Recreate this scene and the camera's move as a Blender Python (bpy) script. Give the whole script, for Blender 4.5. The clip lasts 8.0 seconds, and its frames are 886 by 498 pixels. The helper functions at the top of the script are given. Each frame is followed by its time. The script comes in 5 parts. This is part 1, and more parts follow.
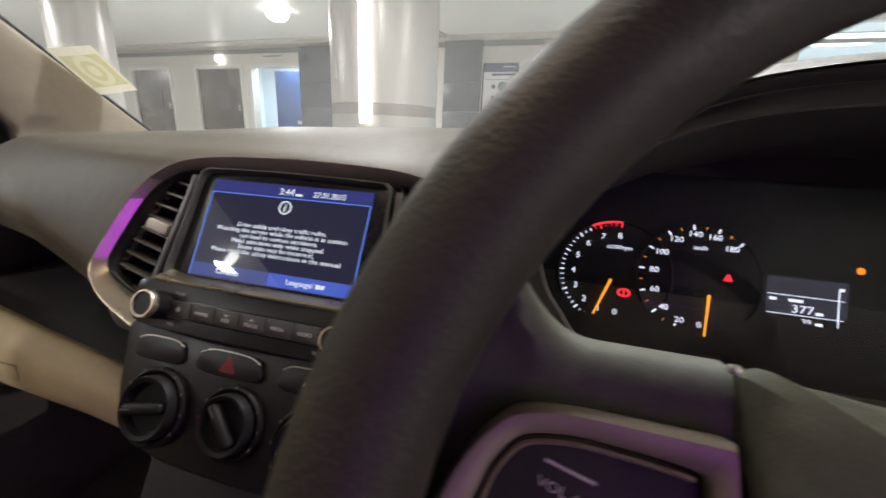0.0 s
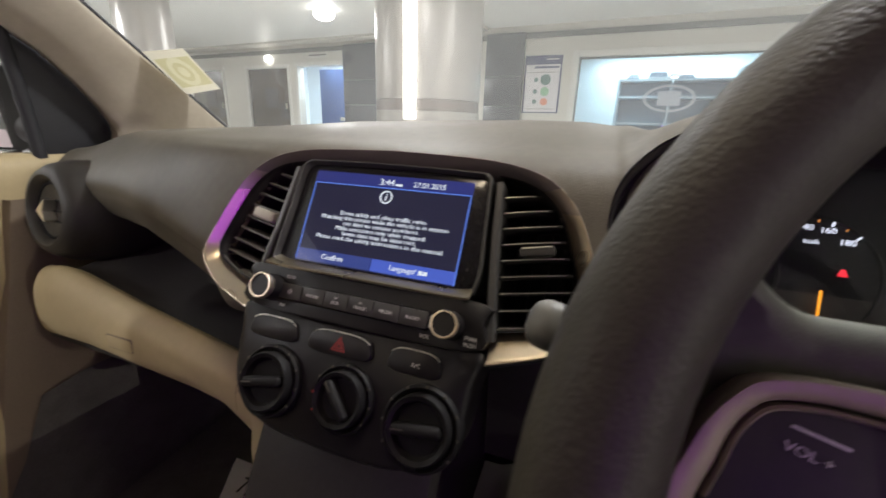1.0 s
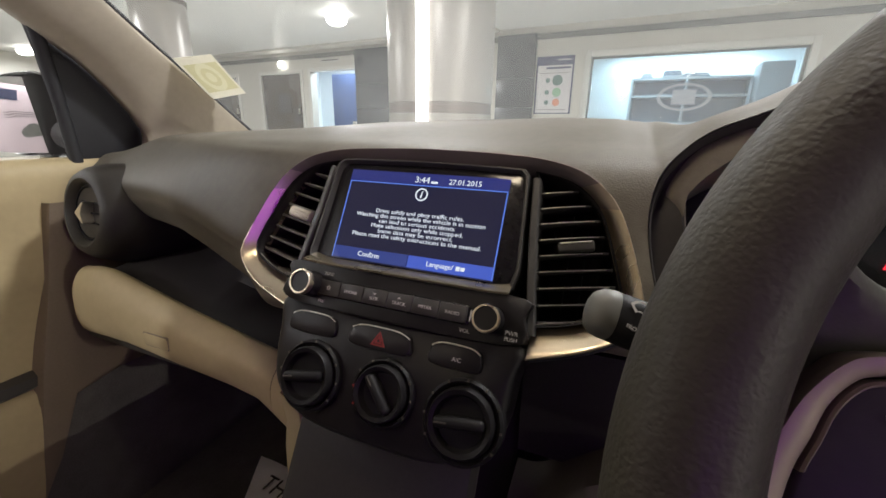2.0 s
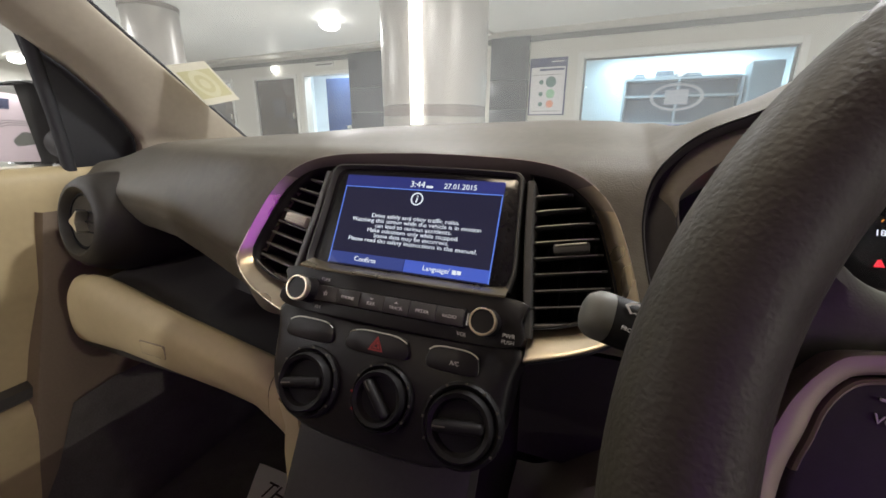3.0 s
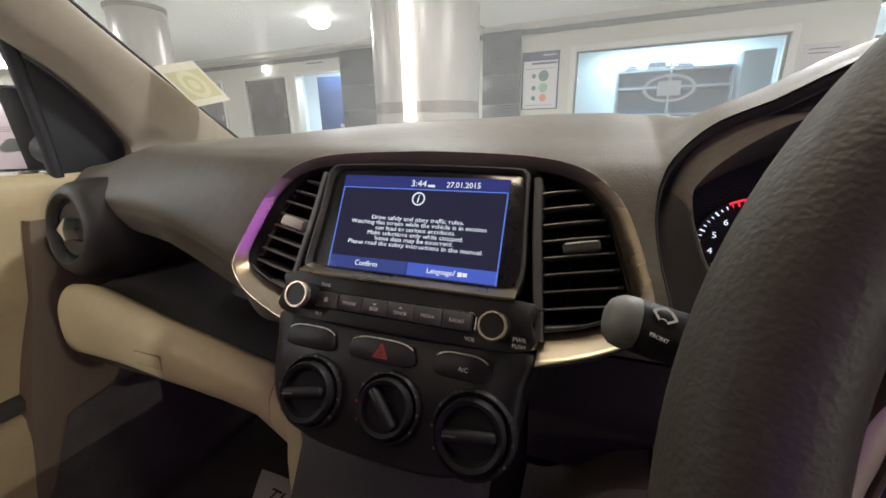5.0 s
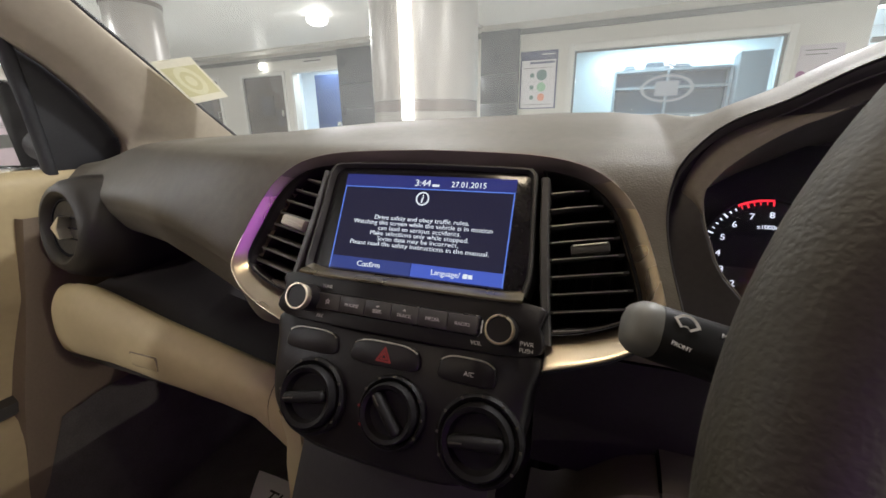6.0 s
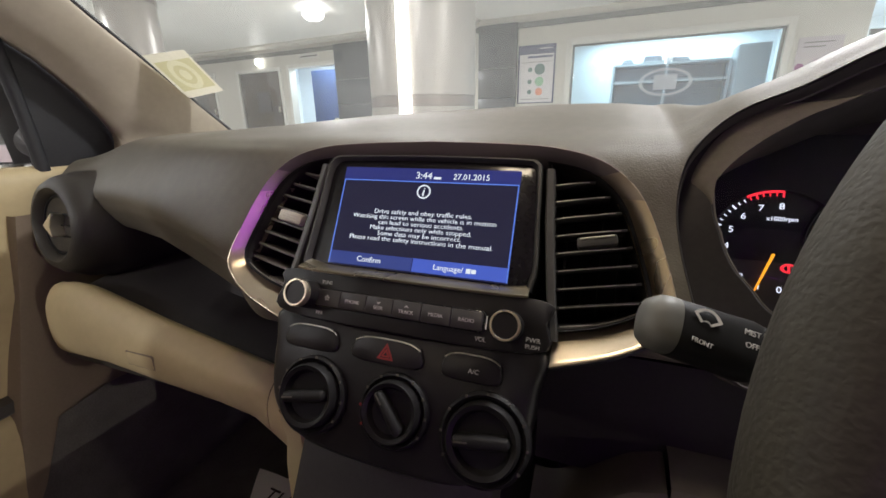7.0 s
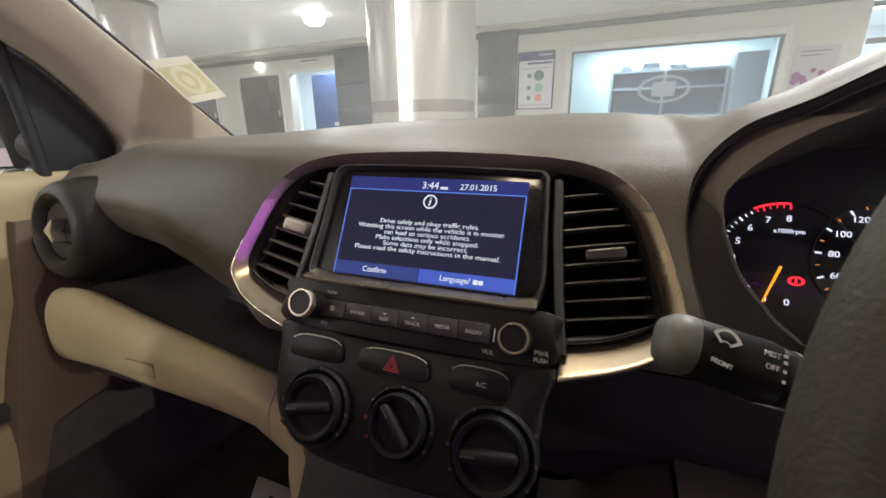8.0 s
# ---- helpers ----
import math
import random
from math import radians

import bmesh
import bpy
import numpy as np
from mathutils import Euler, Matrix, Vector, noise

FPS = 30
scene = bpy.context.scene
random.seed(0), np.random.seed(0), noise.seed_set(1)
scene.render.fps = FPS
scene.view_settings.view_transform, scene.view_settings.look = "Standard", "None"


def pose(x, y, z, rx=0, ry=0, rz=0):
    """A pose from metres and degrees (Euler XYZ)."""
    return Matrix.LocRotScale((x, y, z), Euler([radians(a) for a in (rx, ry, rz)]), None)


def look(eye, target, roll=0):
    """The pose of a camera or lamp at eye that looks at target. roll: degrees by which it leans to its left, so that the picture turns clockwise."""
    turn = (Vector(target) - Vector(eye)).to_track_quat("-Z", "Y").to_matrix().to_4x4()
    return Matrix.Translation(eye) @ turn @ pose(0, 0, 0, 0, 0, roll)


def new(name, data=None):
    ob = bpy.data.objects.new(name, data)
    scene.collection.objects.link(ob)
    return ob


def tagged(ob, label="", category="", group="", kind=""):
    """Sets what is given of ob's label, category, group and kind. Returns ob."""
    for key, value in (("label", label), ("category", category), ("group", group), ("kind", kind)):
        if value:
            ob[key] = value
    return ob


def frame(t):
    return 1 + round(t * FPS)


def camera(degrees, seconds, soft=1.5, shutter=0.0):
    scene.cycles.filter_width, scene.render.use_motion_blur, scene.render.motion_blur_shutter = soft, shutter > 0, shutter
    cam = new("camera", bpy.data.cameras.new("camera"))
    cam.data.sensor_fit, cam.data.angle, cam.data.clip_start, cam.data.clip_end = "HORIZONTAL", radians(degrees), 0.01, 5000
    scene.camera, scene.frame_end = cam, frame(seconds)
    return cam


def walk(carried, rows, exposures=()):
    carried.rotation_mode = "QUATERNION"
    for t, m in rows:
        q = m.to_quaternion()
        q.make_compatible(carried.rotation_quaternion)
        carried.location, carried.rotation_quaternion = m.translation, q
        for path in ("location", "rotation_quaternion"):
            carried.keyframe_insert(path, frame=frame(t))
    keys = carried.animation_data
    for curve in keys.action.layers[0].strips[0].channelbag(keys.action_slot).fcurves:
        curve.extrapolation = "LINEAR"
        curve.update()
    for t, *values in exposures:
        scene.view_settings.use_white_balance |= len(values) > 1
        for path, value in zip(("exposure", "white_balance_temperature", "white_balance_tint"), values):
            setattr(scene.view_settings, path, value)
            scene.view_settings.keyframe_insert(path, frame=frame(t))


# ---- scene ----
cam = camera(95.7, 8.0, soft=1.6, shutter=0.7)
PATH = [
    (0, (0.216, -0.286, 1.06), (-0.296, 1.563, 0.494), 2.5),
    (0.5, (0.19, -0.299, 1.061), (-0.389, 1.53, 0.494), 2.8),
    (1, (0.171, -0.311, 1.055), (-0.507, 1.475, 0.462), 1.8),
    (1.5, (0.153, -0.322, 1.05), (-0.573, 1.446, 0.461), 1.4),
    (3, (0.154, -0.324, 1.052), (-0.563, 1.453, 0.481), 0.2),
    (3.5, (0.151, -0.323, 1.049), (-0.564, 1.451, 0.466), -0.2),
    (4, (0.151, -0.322, 1.051), (-0.562, 1.454, 0.47), -0.7),
    (4.5, (0.139, -0.323, 1.052), (-0.618, 1.432, 0.463), -1.5),
    (5, (0.143, -0.314, 1.052), (-0.555, 1.466, 0.465), -1.1),
    (6.5, (0.13, -0.307, 1.051), (-0.552, 1.476, 0.454), -0.8),
    (7, (0.129, -0.303, 1.048), (-0.546, 1.477, 0.436), -1.1),
    (7.5, (0.129, -0.303, 1.05), (-0.548, 1.483, 0.455), -1.4),
    (8, (0.122, -0.302, 1.052), (-0.548, 1.487, 0.461), -0.7),
]
walk(cam, [(t, look(eye, target, roll)) for t, eye, target, roll in PATH])

# ---- light -------------------------------------------------------------
world = bpy.data.worlds.new("world")
world.use_nodes = True
world.node_tree.nodes["Background"].inputs["Color"].default_value = (0.8, 0.9, 1.0, 1)
world.node_tree.nodes["Background"].inputs["Strength"].default_value = 0.05
scene.world = world
scene.view_settings.exposure = 0.35

CEILING = 2.6
LAMPS = [  # x, y, watts, size of the ceiling lamps of the showroom
    (-3.86, 5.15, 68, 0.3), (0.62, 0.62, 24, 0.18), (0.9, 2.7, 32, 0.3), (-0.9, 1.6, 18, 0.25), (-3.4, -0.8, 27, 0.35),
    (3.9, -0.2, 14, 0.3), (4.2, -1.8, 6, 0.3), (-1.8, -3.7, 88, 0.05), (-2.54, -2.29, 9, 0.14), (-6.8, 2.2, 110, 0.5), (-12.4, 5.2, 40, 0.3), (4.5, 5.0, 26, 0.5),
]


def area_lamp(name, m, watts, sx, sy, color):
    data = bpy.data.lights.new(name, "AREA")
    data.shape, data.size, data.size_y, data.energy, data.color = "RECTANGLE", sx, sy, watts, color
    ob = new(name, data)
    ob.matrix_world = m
    return ob


for lx, ly, watts, size in LAMPS:
    area_lamp("ceiling_lamp_light", pose(lx, ly, CEILING - 0.17), watts, size, size, (0.98, 0.98, 1.0))

DOME = (0.04, -0.17, 1.43)  # the car's own map lamp, lit while its door stands open
area_lamp("dome_and_fill_light", pose(DOME[0], DOME[1], DOME[2] - 0.014), 0.42, 0.09, 0.05, (1.0, 0.83, 0.60))
REAR_FILL = (-0.36, -0.91, 1.445)  # added warm fill, built as a second lamp over the back of the front seats
area_lamp("dome_and_fill_light", pose(REAR_FILL[0], REAR_FILL[1], REAR_FILL[2] - 0.014), 0.34, 0.09, 0.05, (1.0, 0.83, 0.60))

SIDE_LAMP = (8.33, -3.08, 1.80)  # a lamp on the wall beyond the driver's open door
area_lamp("wall_lamp_light", look((SIDE_LAMP[0] - 0.12, SIDE_LAMP[1], SIDE_LAMP[2]), (-0.35, -0.04, 0.8)), 70, 0.05, 0.05, (1.0, 0.93, 0.82))

# ---- materials ----------------------------------------------------------
def mat(name, base, rough=0.5, metal=0.0, var=0.15, scale=30.0, bump=0.0, bscale=600.0, cells=False, coat=0.0, spec=0.5, stains=0.0, rvar=0.1):
    """A surface with variation at two scales, fine relief and uneven gloss."""
    m = bpy.data.materials.new(name)
    m.use_nodes = True
    nodes, links = m.node_tree.nodes, m.node_tree.links
    b = nodes["Principled BSDF"]
    b.inputs["Metallic"].default_value = metal
    b.inputs["Specular IOR Level"].default_value = spec
    b.inputs["Coat Weight"].default_value = coat
    b.inputs["Coat Roughness"].default_value = 0.05
    place = nodes.new("ShaderNodeTexCoord")
    fine, wide = nodes.new("ShaderNodeTexNoise"), nodes.new("ShaderNodeTexNoise")
    fine.inputs["Scale"].default_value, fine.inputs["Detail"].default_value = scale * 8, 6
    wide.inputs["Scale"].default_value, wide.inputs["Detail"].default_value = scale * 0.4, 3
    for n in (fine, wide):
        links.new(place.outputs["Object"], n.inputs["Vector"])
    mixed = nodes.new("ShaderNodeMath")
    mixed.operation = "ADD"
    links.new(fine.outputs["Fac"], mixed.inputs[0])
    links.new(wide.outputs["Fac"], mixed.inputs[1])
    ramp = nodes.new("ShaderNodeMapRange")
    ramp.inputs["From Min"].default_value, ramp.inputs["From Max"].default_value = 0.6, 1.4
    ramp.inputs["To Min"].default_value, ramp.inputs["To Max"].default_value = 1 - var, 1 + var
    links.new(mixed.outputs[0], ramp.inputs["Value"])
    tint = nodes.new("ShaderNodeVectorMath")
    tint.operation = "SCALE"
    tint.inputs[0].default_value = base
    links.new(ramp.outputs[0], tint.inputs["Scale"])
    links.new(tint.outputs[0], b.inputs["Base Color"])
    gloss = nodes.new("ShaderNodeMapRange")
    gloss.inputs["From Min"].default_value, gloss.inputs["From Max"].default_value = 0.3, 0.7
    gloss.inputs["To Min"].default_value, gloss.inputs["To Max"].default_value = max(0.02, rough - rvar), min(1, rough + rvar)
    links.new(wide.outputs["Fac"], gloss.inputs["Value"])
    links.new(gloss.outputs[0], b.inputs["Roughness"])
    if bump:
        relief = nodes.new("ShaderNodeTexVoronoi" if cells else "ShaderNodeTexNoise")
        if cells:
            relief.feature = "SMOOTH_F1"
            relief.inputs["Smoothness"].default_value = 0.7
        relief.inputs["Scale"].default_value = bscale
        warp = nodes.new("ShaderNodeTexNoise")
        warp.inputs["Scale"].default_value = bscale * 0.6
        push = nodes.new("ShaderNodeVectorMath")
        push.operation = "MULTIPLY_ADD"
        push.inputs[1].default_value = (1.2 / bscale,) * 3
        links.new(place.outputs["Object"], warp.inputs["Vector"])
        links.new(warp.outputs["Color"], push.inputs[0])
        links.new(place.outputs["Object"], push.inputs[2])
        links.new(push.outputs[0], relief.inputs["Vector"])
        up = nodes.new("ShaderNodeBump")
        up.inputs["Strength"].default_value, up.inputs["Distance"].default_value = bump, 0.6 / bscale
        links.new(relief.outputs["Distance" if cells else "Fac"], up.inputs["Height"])
        links.new(up.outputs[0], b.inputs["Normal"])
    return m


def glow(name, color, strength, rough=0.3, spec=0.12):
    m = bpy.data.materials.new(name)
    m.use_nodes = True
    b = m.node_tree.nodes["Principled BSDF"]
    b.inputs["Base Color"].default_value = (0.02, 0.02, 0.02, 1)
    b.inputs["Emission Color"].default_value = (*color, 1)
    b.inputs["Emission Strength"].default_value = strength
    b.inputs["Roughness"].default_value = rough
    b.inputs["Specular IOR Level"].default_value = spec
    return m


def pane_material(name, gloss=0.06, tint=(1, 1, 1), haze=0.0):
    m = bpy.data.materials.new(name)
    m.use_nodes = True
    nodes, links = m.node_tree.nodes, m.node_tree.links
    nodes.remove(nodes["Principled BSDF"])
    clear, shine, mixed = nodes.new("ShaderNodeBsdfTransparent"), nodes.new("ShaderNodeBsdfGlossy"), nodes.new("ShaderNodeMixShader")
    clear.inputs["Color"].default_value = (*tint, 1)
    shine.inputs["Roughness"].default_value = 0.02
    mixed.inputs["Fac"].default_value = gloss
    links.new(clear.outputs[0], mixed.inputs[1])
    links.new(shine.outputs[0], mixed.inputs[2])
    out = mixed
    if haze:  # a thin uneven film that scatters light, standing in for haze and glare
        film, over, blot, span = nodes.new("ShaderNodeBsdfTranslucent"), nodes.new("ShaderNodeMixShader"), nodes.new("ShaderNodeTexNoise"), nodes.new("ShaderNodeMapRange")
        film.inputs["Color"].default_value = (0.86, 0.88, 0.86, 1)
        blot.inputs["Scale"].default_value, blot.inputs["Detail"].default_value = 7, 5
        span.inputs["To Min"].default_value, span.inputs["To Max"].default_value = 0.6 * haze, 1.4 * haze
        links.new(blot.outputs["Fac"], span.inputs["Value"])
        links.new(span.outputs[0], over.inputs["Fac"])
        links.new(mixed.outputs[0], over.inputs[1])
        links.new(film.outputs[0], over.inputs[2])
        out = over
    links.new(out.outputs[0], nodes["Material Output"].inputs["Surface"])
    return m


DASH = mat("dash_leather_grain", (0.108, 0.094, 0.071), 0.5, var=0.2, scale=14, bump=0.28, bscale=900, cells=True, spec=0.45)
BLACK = mat("black_plastic", (0.032, 0.028, 0.027), 0.55, var=0.2, bump=0.12, bscale=1500, spec=0.35)
SATIN = mat("black_satin_plastic", (0.015, 0.013, 0.0135), 0.36, var=0.15, bump=0.05, bscale=1800, spec=0.32)
PIANO = mat("gloss_black_plastic", (0.014, 0.013, 0.015), 0.2, var=0.1, rvar=0.05, spec=0.5)
GREYP = mat("dark_grey_plastic", (0.05, 0.046, 0.042), 0.42, var=0.15, bump=0.1, bscale=1500)
BEIGE = mat("beige_plastic", (0.46, 0.37, 0.21), 0.5, var=0.06, scale=12, bump=0.2, bscale=1100, cells=True, spec=0.35)
PILLAR = mat("pillar_trim_beige", (0.43, 0.38, 0.30), 0.6, var=0.07, scale=12, bump=0.15, bscale=1300, spec=0.3)
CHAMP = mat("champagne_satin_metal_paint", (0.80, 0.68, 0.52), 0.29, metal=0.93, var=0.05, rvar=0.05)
WTRIM = mat("wheel_champagne_paint", (0.30, 0.25, 0.19), 0.46, metal=0.4, var=0.06)
CHROME = mat("brushed_chrome", (0.80, 0.76, 0.68), 0.32, metal=1.0, var=0.05)
DKCHROME = mat("smoked_chrome", (0.15, 0.135, 0.115), 0.4, metal=0.75, var=0.06)
LEATHER = mat("wheel_leather", (0.046, 0.041, 0.031), 0.5, var=0.16, scale=22, bump=0.2, bscale=620, cells=True, spec=0.26)
HUBMAT = mat("airbag_cover_plastic", (0.098, 0.100, 0.074), 0.58, var=0.18, bump=0.12, bscale=1000, cells=True, spec=0.3)
CARPET = mat("black_carpet", (0.10, 0.092, 0.085), 0.95, var=0.35, scale=60, bump=0.8, bscale=700)
RUBBER = mat("black_rubber", (0.021, 0.021, 0.024), 0.6, var=0.15)
LINING = mat("headliner_fabric", (0.5, 0.46, 0.4), 0.9, var=0.08, bump=0.3, bscale=900)
PAPER = mat("paper", (0.86, 0.84, 0.80), 0.8, var=0.06)
INK = mat("ink", (0.05, 0.04, 0.035), 0.7, var=0.1)
PRINT = mat("pale_print", (0.60, 0.57, 0.54), 0.5, var=0.1)
DIMPRINT = mat("dim_grey_print", (0.50, 0.47, 0.44), 0.5, var=0.15)
DIALF = mat("matt_dial_black", (0.010, 0.010, 0.012), 0.5, var=0.1, spec=0.15)
BTNM = mat("key_grey_plastic", (0.036, 0.032, 0.030), 0.42, var=0.15, bump=0.08, bscale=1500)
DIALK = mat("dial_black_plastic", (0.014, 0.013, 0.0132), 0.52, var=0.15, bump=0.08, bscale=1500, spec=0.15)
# same champagne paint, darkened in two steps for the dark reflection at the top
MIDB = mat("champagne_paint_half_dark_reflection", (0.52, 0.44, 0.37), 0.4, metal=0.9, var=0.06)
UPPERB = mat("champagne_paint_dark_reflection", (0.30, 0.25, 0.25), 0.48, metal=0.85, var=0.06)
REDP = mat("red_print", (0.24, 0.018, 0.018), 0.5, var=0.1)
MIRROR = mat("mirror_silver", (0.85, 0.86, 0.86), 0.03, metal=1.0, var=0.02, rvar=0.01)
WALLW = mat("warm_white_wall_paint", (0.55, 0.53, 0.475), 0.6, var=0.05, scale=2, bump=0.05, bscale=80)
CEILM = mat("white_ceiling_paint", (0.74, 0.73, 0.70), 0.45, var=0.04, scale=2)
DARKTILE = mat("dark_grey_stone_tile", (0.075, 0.075, 0.078), 0.35, var=0.2, scale=6, bump=0.05, bscale=60)
STRIP = mat("grey_shadow_strip", (0.16, 0.155, 0.14), 0.5, var=0.08, scale=4)
FLOORT = mat("polished_floor_tile", (0.66, 0.65, 0.62), 0.15, var=0.08, scale=3)
CLAD = mat("silver_column_cladding", (0.42, 0.392, 0.362), 0.38, metal=0.2, var=0.05, scale=1.5)
CLADB = mat("grey_column_band", (0.27, 0.24, 0.22), 0.4, metal=0.3, var=0.08, scale=4)
WHITEF = mat("white_frame_paint", (0.60, 0.585, 0.545), 0.45, var=0.04, scale=4)
DGLASS = mat("dark_door_glass", (0.085, 0.066, 0.05), 0.25, var=0.3, scale=3)
DPANEL = mat("dark_brown_board", (0.05, 0.04, 0.032), 0.5, var=0.2, scale=5)
BLUED = mat("blue_door_paint", (0.055, 0.10, 0.26), 0.45, var=0.1, scale=4)
OFFICE = mat("office_white_paint", (0.80, 0.84, 0.86), 0.6, var=0.04, scale=2)
SHELFM = mat("grey_shelf_board", (0.40, 0.44, 0.49), 0.5, var=0.08, scale=4)
SHELFB = mat("slate_shelf_back", (0.22, 0.25, 0.31), 0.6, var=0.1, scale=4)
NAVY = mat("navy_print", (0.05, 0.055, 0.12), 0.5, var=0.08)
POSTERW = mat("poster_paper", (0.60, 0.58, 0.585), 0.5, var=0.04, scale=4)
GREENP = mat("green_print", (0.25, 0.42, 0.27), 0.5, var=0.1)
ORANGEP = mat("orange_print", (0.65, 0.28, 0.18), 0.5, var=0.1)
TEALP = mat("dark_green_print", (0.10, 0.17, 0.15), 0.5, var=0.1)
# white board paper with the pink of purple light put into its colour
BOARDW = mat("pink_lit_board_paper", (0.74, 0.60, 0.64), 0.5, var=0.05, scale=3)
PINKW = mat("pale_mauve_paper", (0.47, 0.42, 0.44), 0.5, var=0.06, scale=4)
PINKP = mat("pink_print", (0.26, 0.09, 0.20), 0.5, var=0.15)
FROST = mat("frosted_sticker", (0.38, 0.41, 0.47), 0.6, var=0.05)
WIND = pane_material("windshield_glass", 0.035, (0.96, 0.98, 0.97), 0.08)
SIDEG = pane_material("side_window_glass", 0.04, (0.95, 0.97, 0.96), 0.02)
WINDOWG = pane_material("window_glass", 0.03, (0.95, 0.98, 0.99))
LENS = pane_material("cluster_lens", 0.02, (0.95, 0.95, 0.97))
S_WHITE = glow("screen_white", (0.85, 0.92, 1.0), 0.7)
S_BACK = glow("screen_dark", (0.010, 0.011, 0.040), 0.7, 0.03, 1.0)
S_HEAD = glow("screen_header_blue", (0.020, 0.028, 0.17), 0.8, 0.03, 1.0)
S_LINE = glow("screen_line_blue", (0.12, 0.24, 0.85), 0.7)
S_BTN = glow("screen_button_blue", (0.05, 0.095, 0.46), 0.9, 0.03, 1.0)
S_DIMB = glow("screen_dim_button_blue", (0.026, 0.045, 0.20), 0.9, 0.03, 1.0)
G_WHITE = glow("gauge_white", (0.82, 0.86, 1.0), 1.1)
G_RED = glow("gauge_red", (1.0, 0.03, 0.05), 1.1)
G_ORANGE = glow("needle_orange", (1.0, 0.36, 0.02), 1.2)
G_AMBER = glow("lamp_amber", (1.0, 0.30, 0.02), 0.9)
G_DIM = glow("gauge_orange_tick", (0.9, 0.32, 0.06), 0.75)
G_BLUE = glow("gauge_lcd_ground", (0.05, 0.05, 0.075), 0.5)
LAMPM = glow("lamp_white", (1.0, 0.97, 0.92), 9.0)
TUBEM = glow("tube_white", (1.0, 0.96, 0.90), 5.0)
DOMEM = glow("dome_lens", (1.0, 0.86, 0.66), 3.0)
PANELM = glow("panel_light_white", (0.85, 0.95, 1.0), 3.0)
PURPLE = glow("purple_helper_glow", (0.46, 0.025, 0.95), 1.7)


def paper_material(name, base):
    """Thin card that lets some light through."""
    m = mat(name, base, 0.7, var=0.08)
    nodes, links = m.node_tree.nodes, m.node_tree.links
    b, through_ = nodes["Principled BSDF"], nodes.new("ShaderNodeBsdfTranslucent")
    mixed = nodes.new("ShaderNodeMixShader")
    mixed.inputs["Fac"].default_value = 0.45
    links.new(b.inputs["Base Color"].links[0].from_socket, through_.inputs["Color"])
    links.new(b.outputs[0], mixed.inputs[1])
    links.new(through_.outputs[0], mixed.inputs[2])
    links.new(mixed.outputs[0], nodes["Material Output"].inputs["Surface"])
    return m


YELLOW, YDARK, CREAM = paper_material("yellow_print", (0.62, 0.58, 0.34)), paper_material("pale_yellow_print", (0.72, 0.69, 0.48)), paper_material("cream_card", (0.78, 0.74, 0.60))
# shaded and lit copies of one slat plastic, for the right and left vents
SLATD = mat("slat_plastic_shaded", (0.04, 0.038, 0.038), 0.4, var=0.1)
SLAT = mat("slat_plastic_lit", (0.16, 0.15, 0.135), 0.4, var=0.1)
LEDGE = mat("satin_bronze", (0.24, 0.205, 0.145), 0.3, metal=0.8, var=0.08)
CAPG = mat("stalk_grey_plastic", (0.12, 0.115, 0.10), 0.5, var=0.08)
CABD = mat("pale_cabinet_paint", (0.36, 0.41, 0.46), 0.5, var=0.05, scale=4)
LIP = mat("lit_lip_brown", (0.17, 0.15, 0.115), 0.6, var=0.12, bump=0.2, bscale=900, cells=True, spec=0.35)
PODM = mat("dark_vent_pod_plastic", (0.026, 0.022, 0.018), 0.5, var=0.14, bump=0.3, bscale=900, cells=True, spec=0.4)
TABM = mat("silver_tab_paint", (0.58, 0.54, 0.46), 0.42, metal=0.3, var=0.05)
KNEE = mat("lower_panel_plastic", (0.10, 0.088, 0.07), 0.6, var=0.1, bump=0.2, bscale=1100, cells=True, spec=0.3)
BROWN = mat("dark_brown_plastic", (0.19, 0.145, 0.10), 0.55, var=0.1, bump=0.2, bscale=1100, cells=True)


# ---- building helpers ---------------------------------------------------
def thing(name, m, label, category, group="", kind=""):
    ob = new(name)
    ob.empty_display_size = 0.05
    ob.matrix_world = m
    return tagged(ob, label, category, group, kind)


def part(name, bm, material, parent, label="", smooth=True, m=None):
    me = bpy.data.meshes.new(name)
    bm.normal_update()
    bm.to_mesh(me)
    bm.free()
    me.materials.append(material)
    for p in me.polygons:
        p.use_smooth = smooth
    if smooth:
        me.set_sharp_from_angle(angle=radians(38))
    ob = new(name, me)
    if parent is not None:
        ob.parent = parent
    if m is not None:
        ob.matrix_basis = m
    if label:
        ob["label"] = label
    return ob


def smoothstep(a, b, x):
    t = min(1, max(0, (x - a) / (b - a)))
    return t * t * (3 - 2 * t)


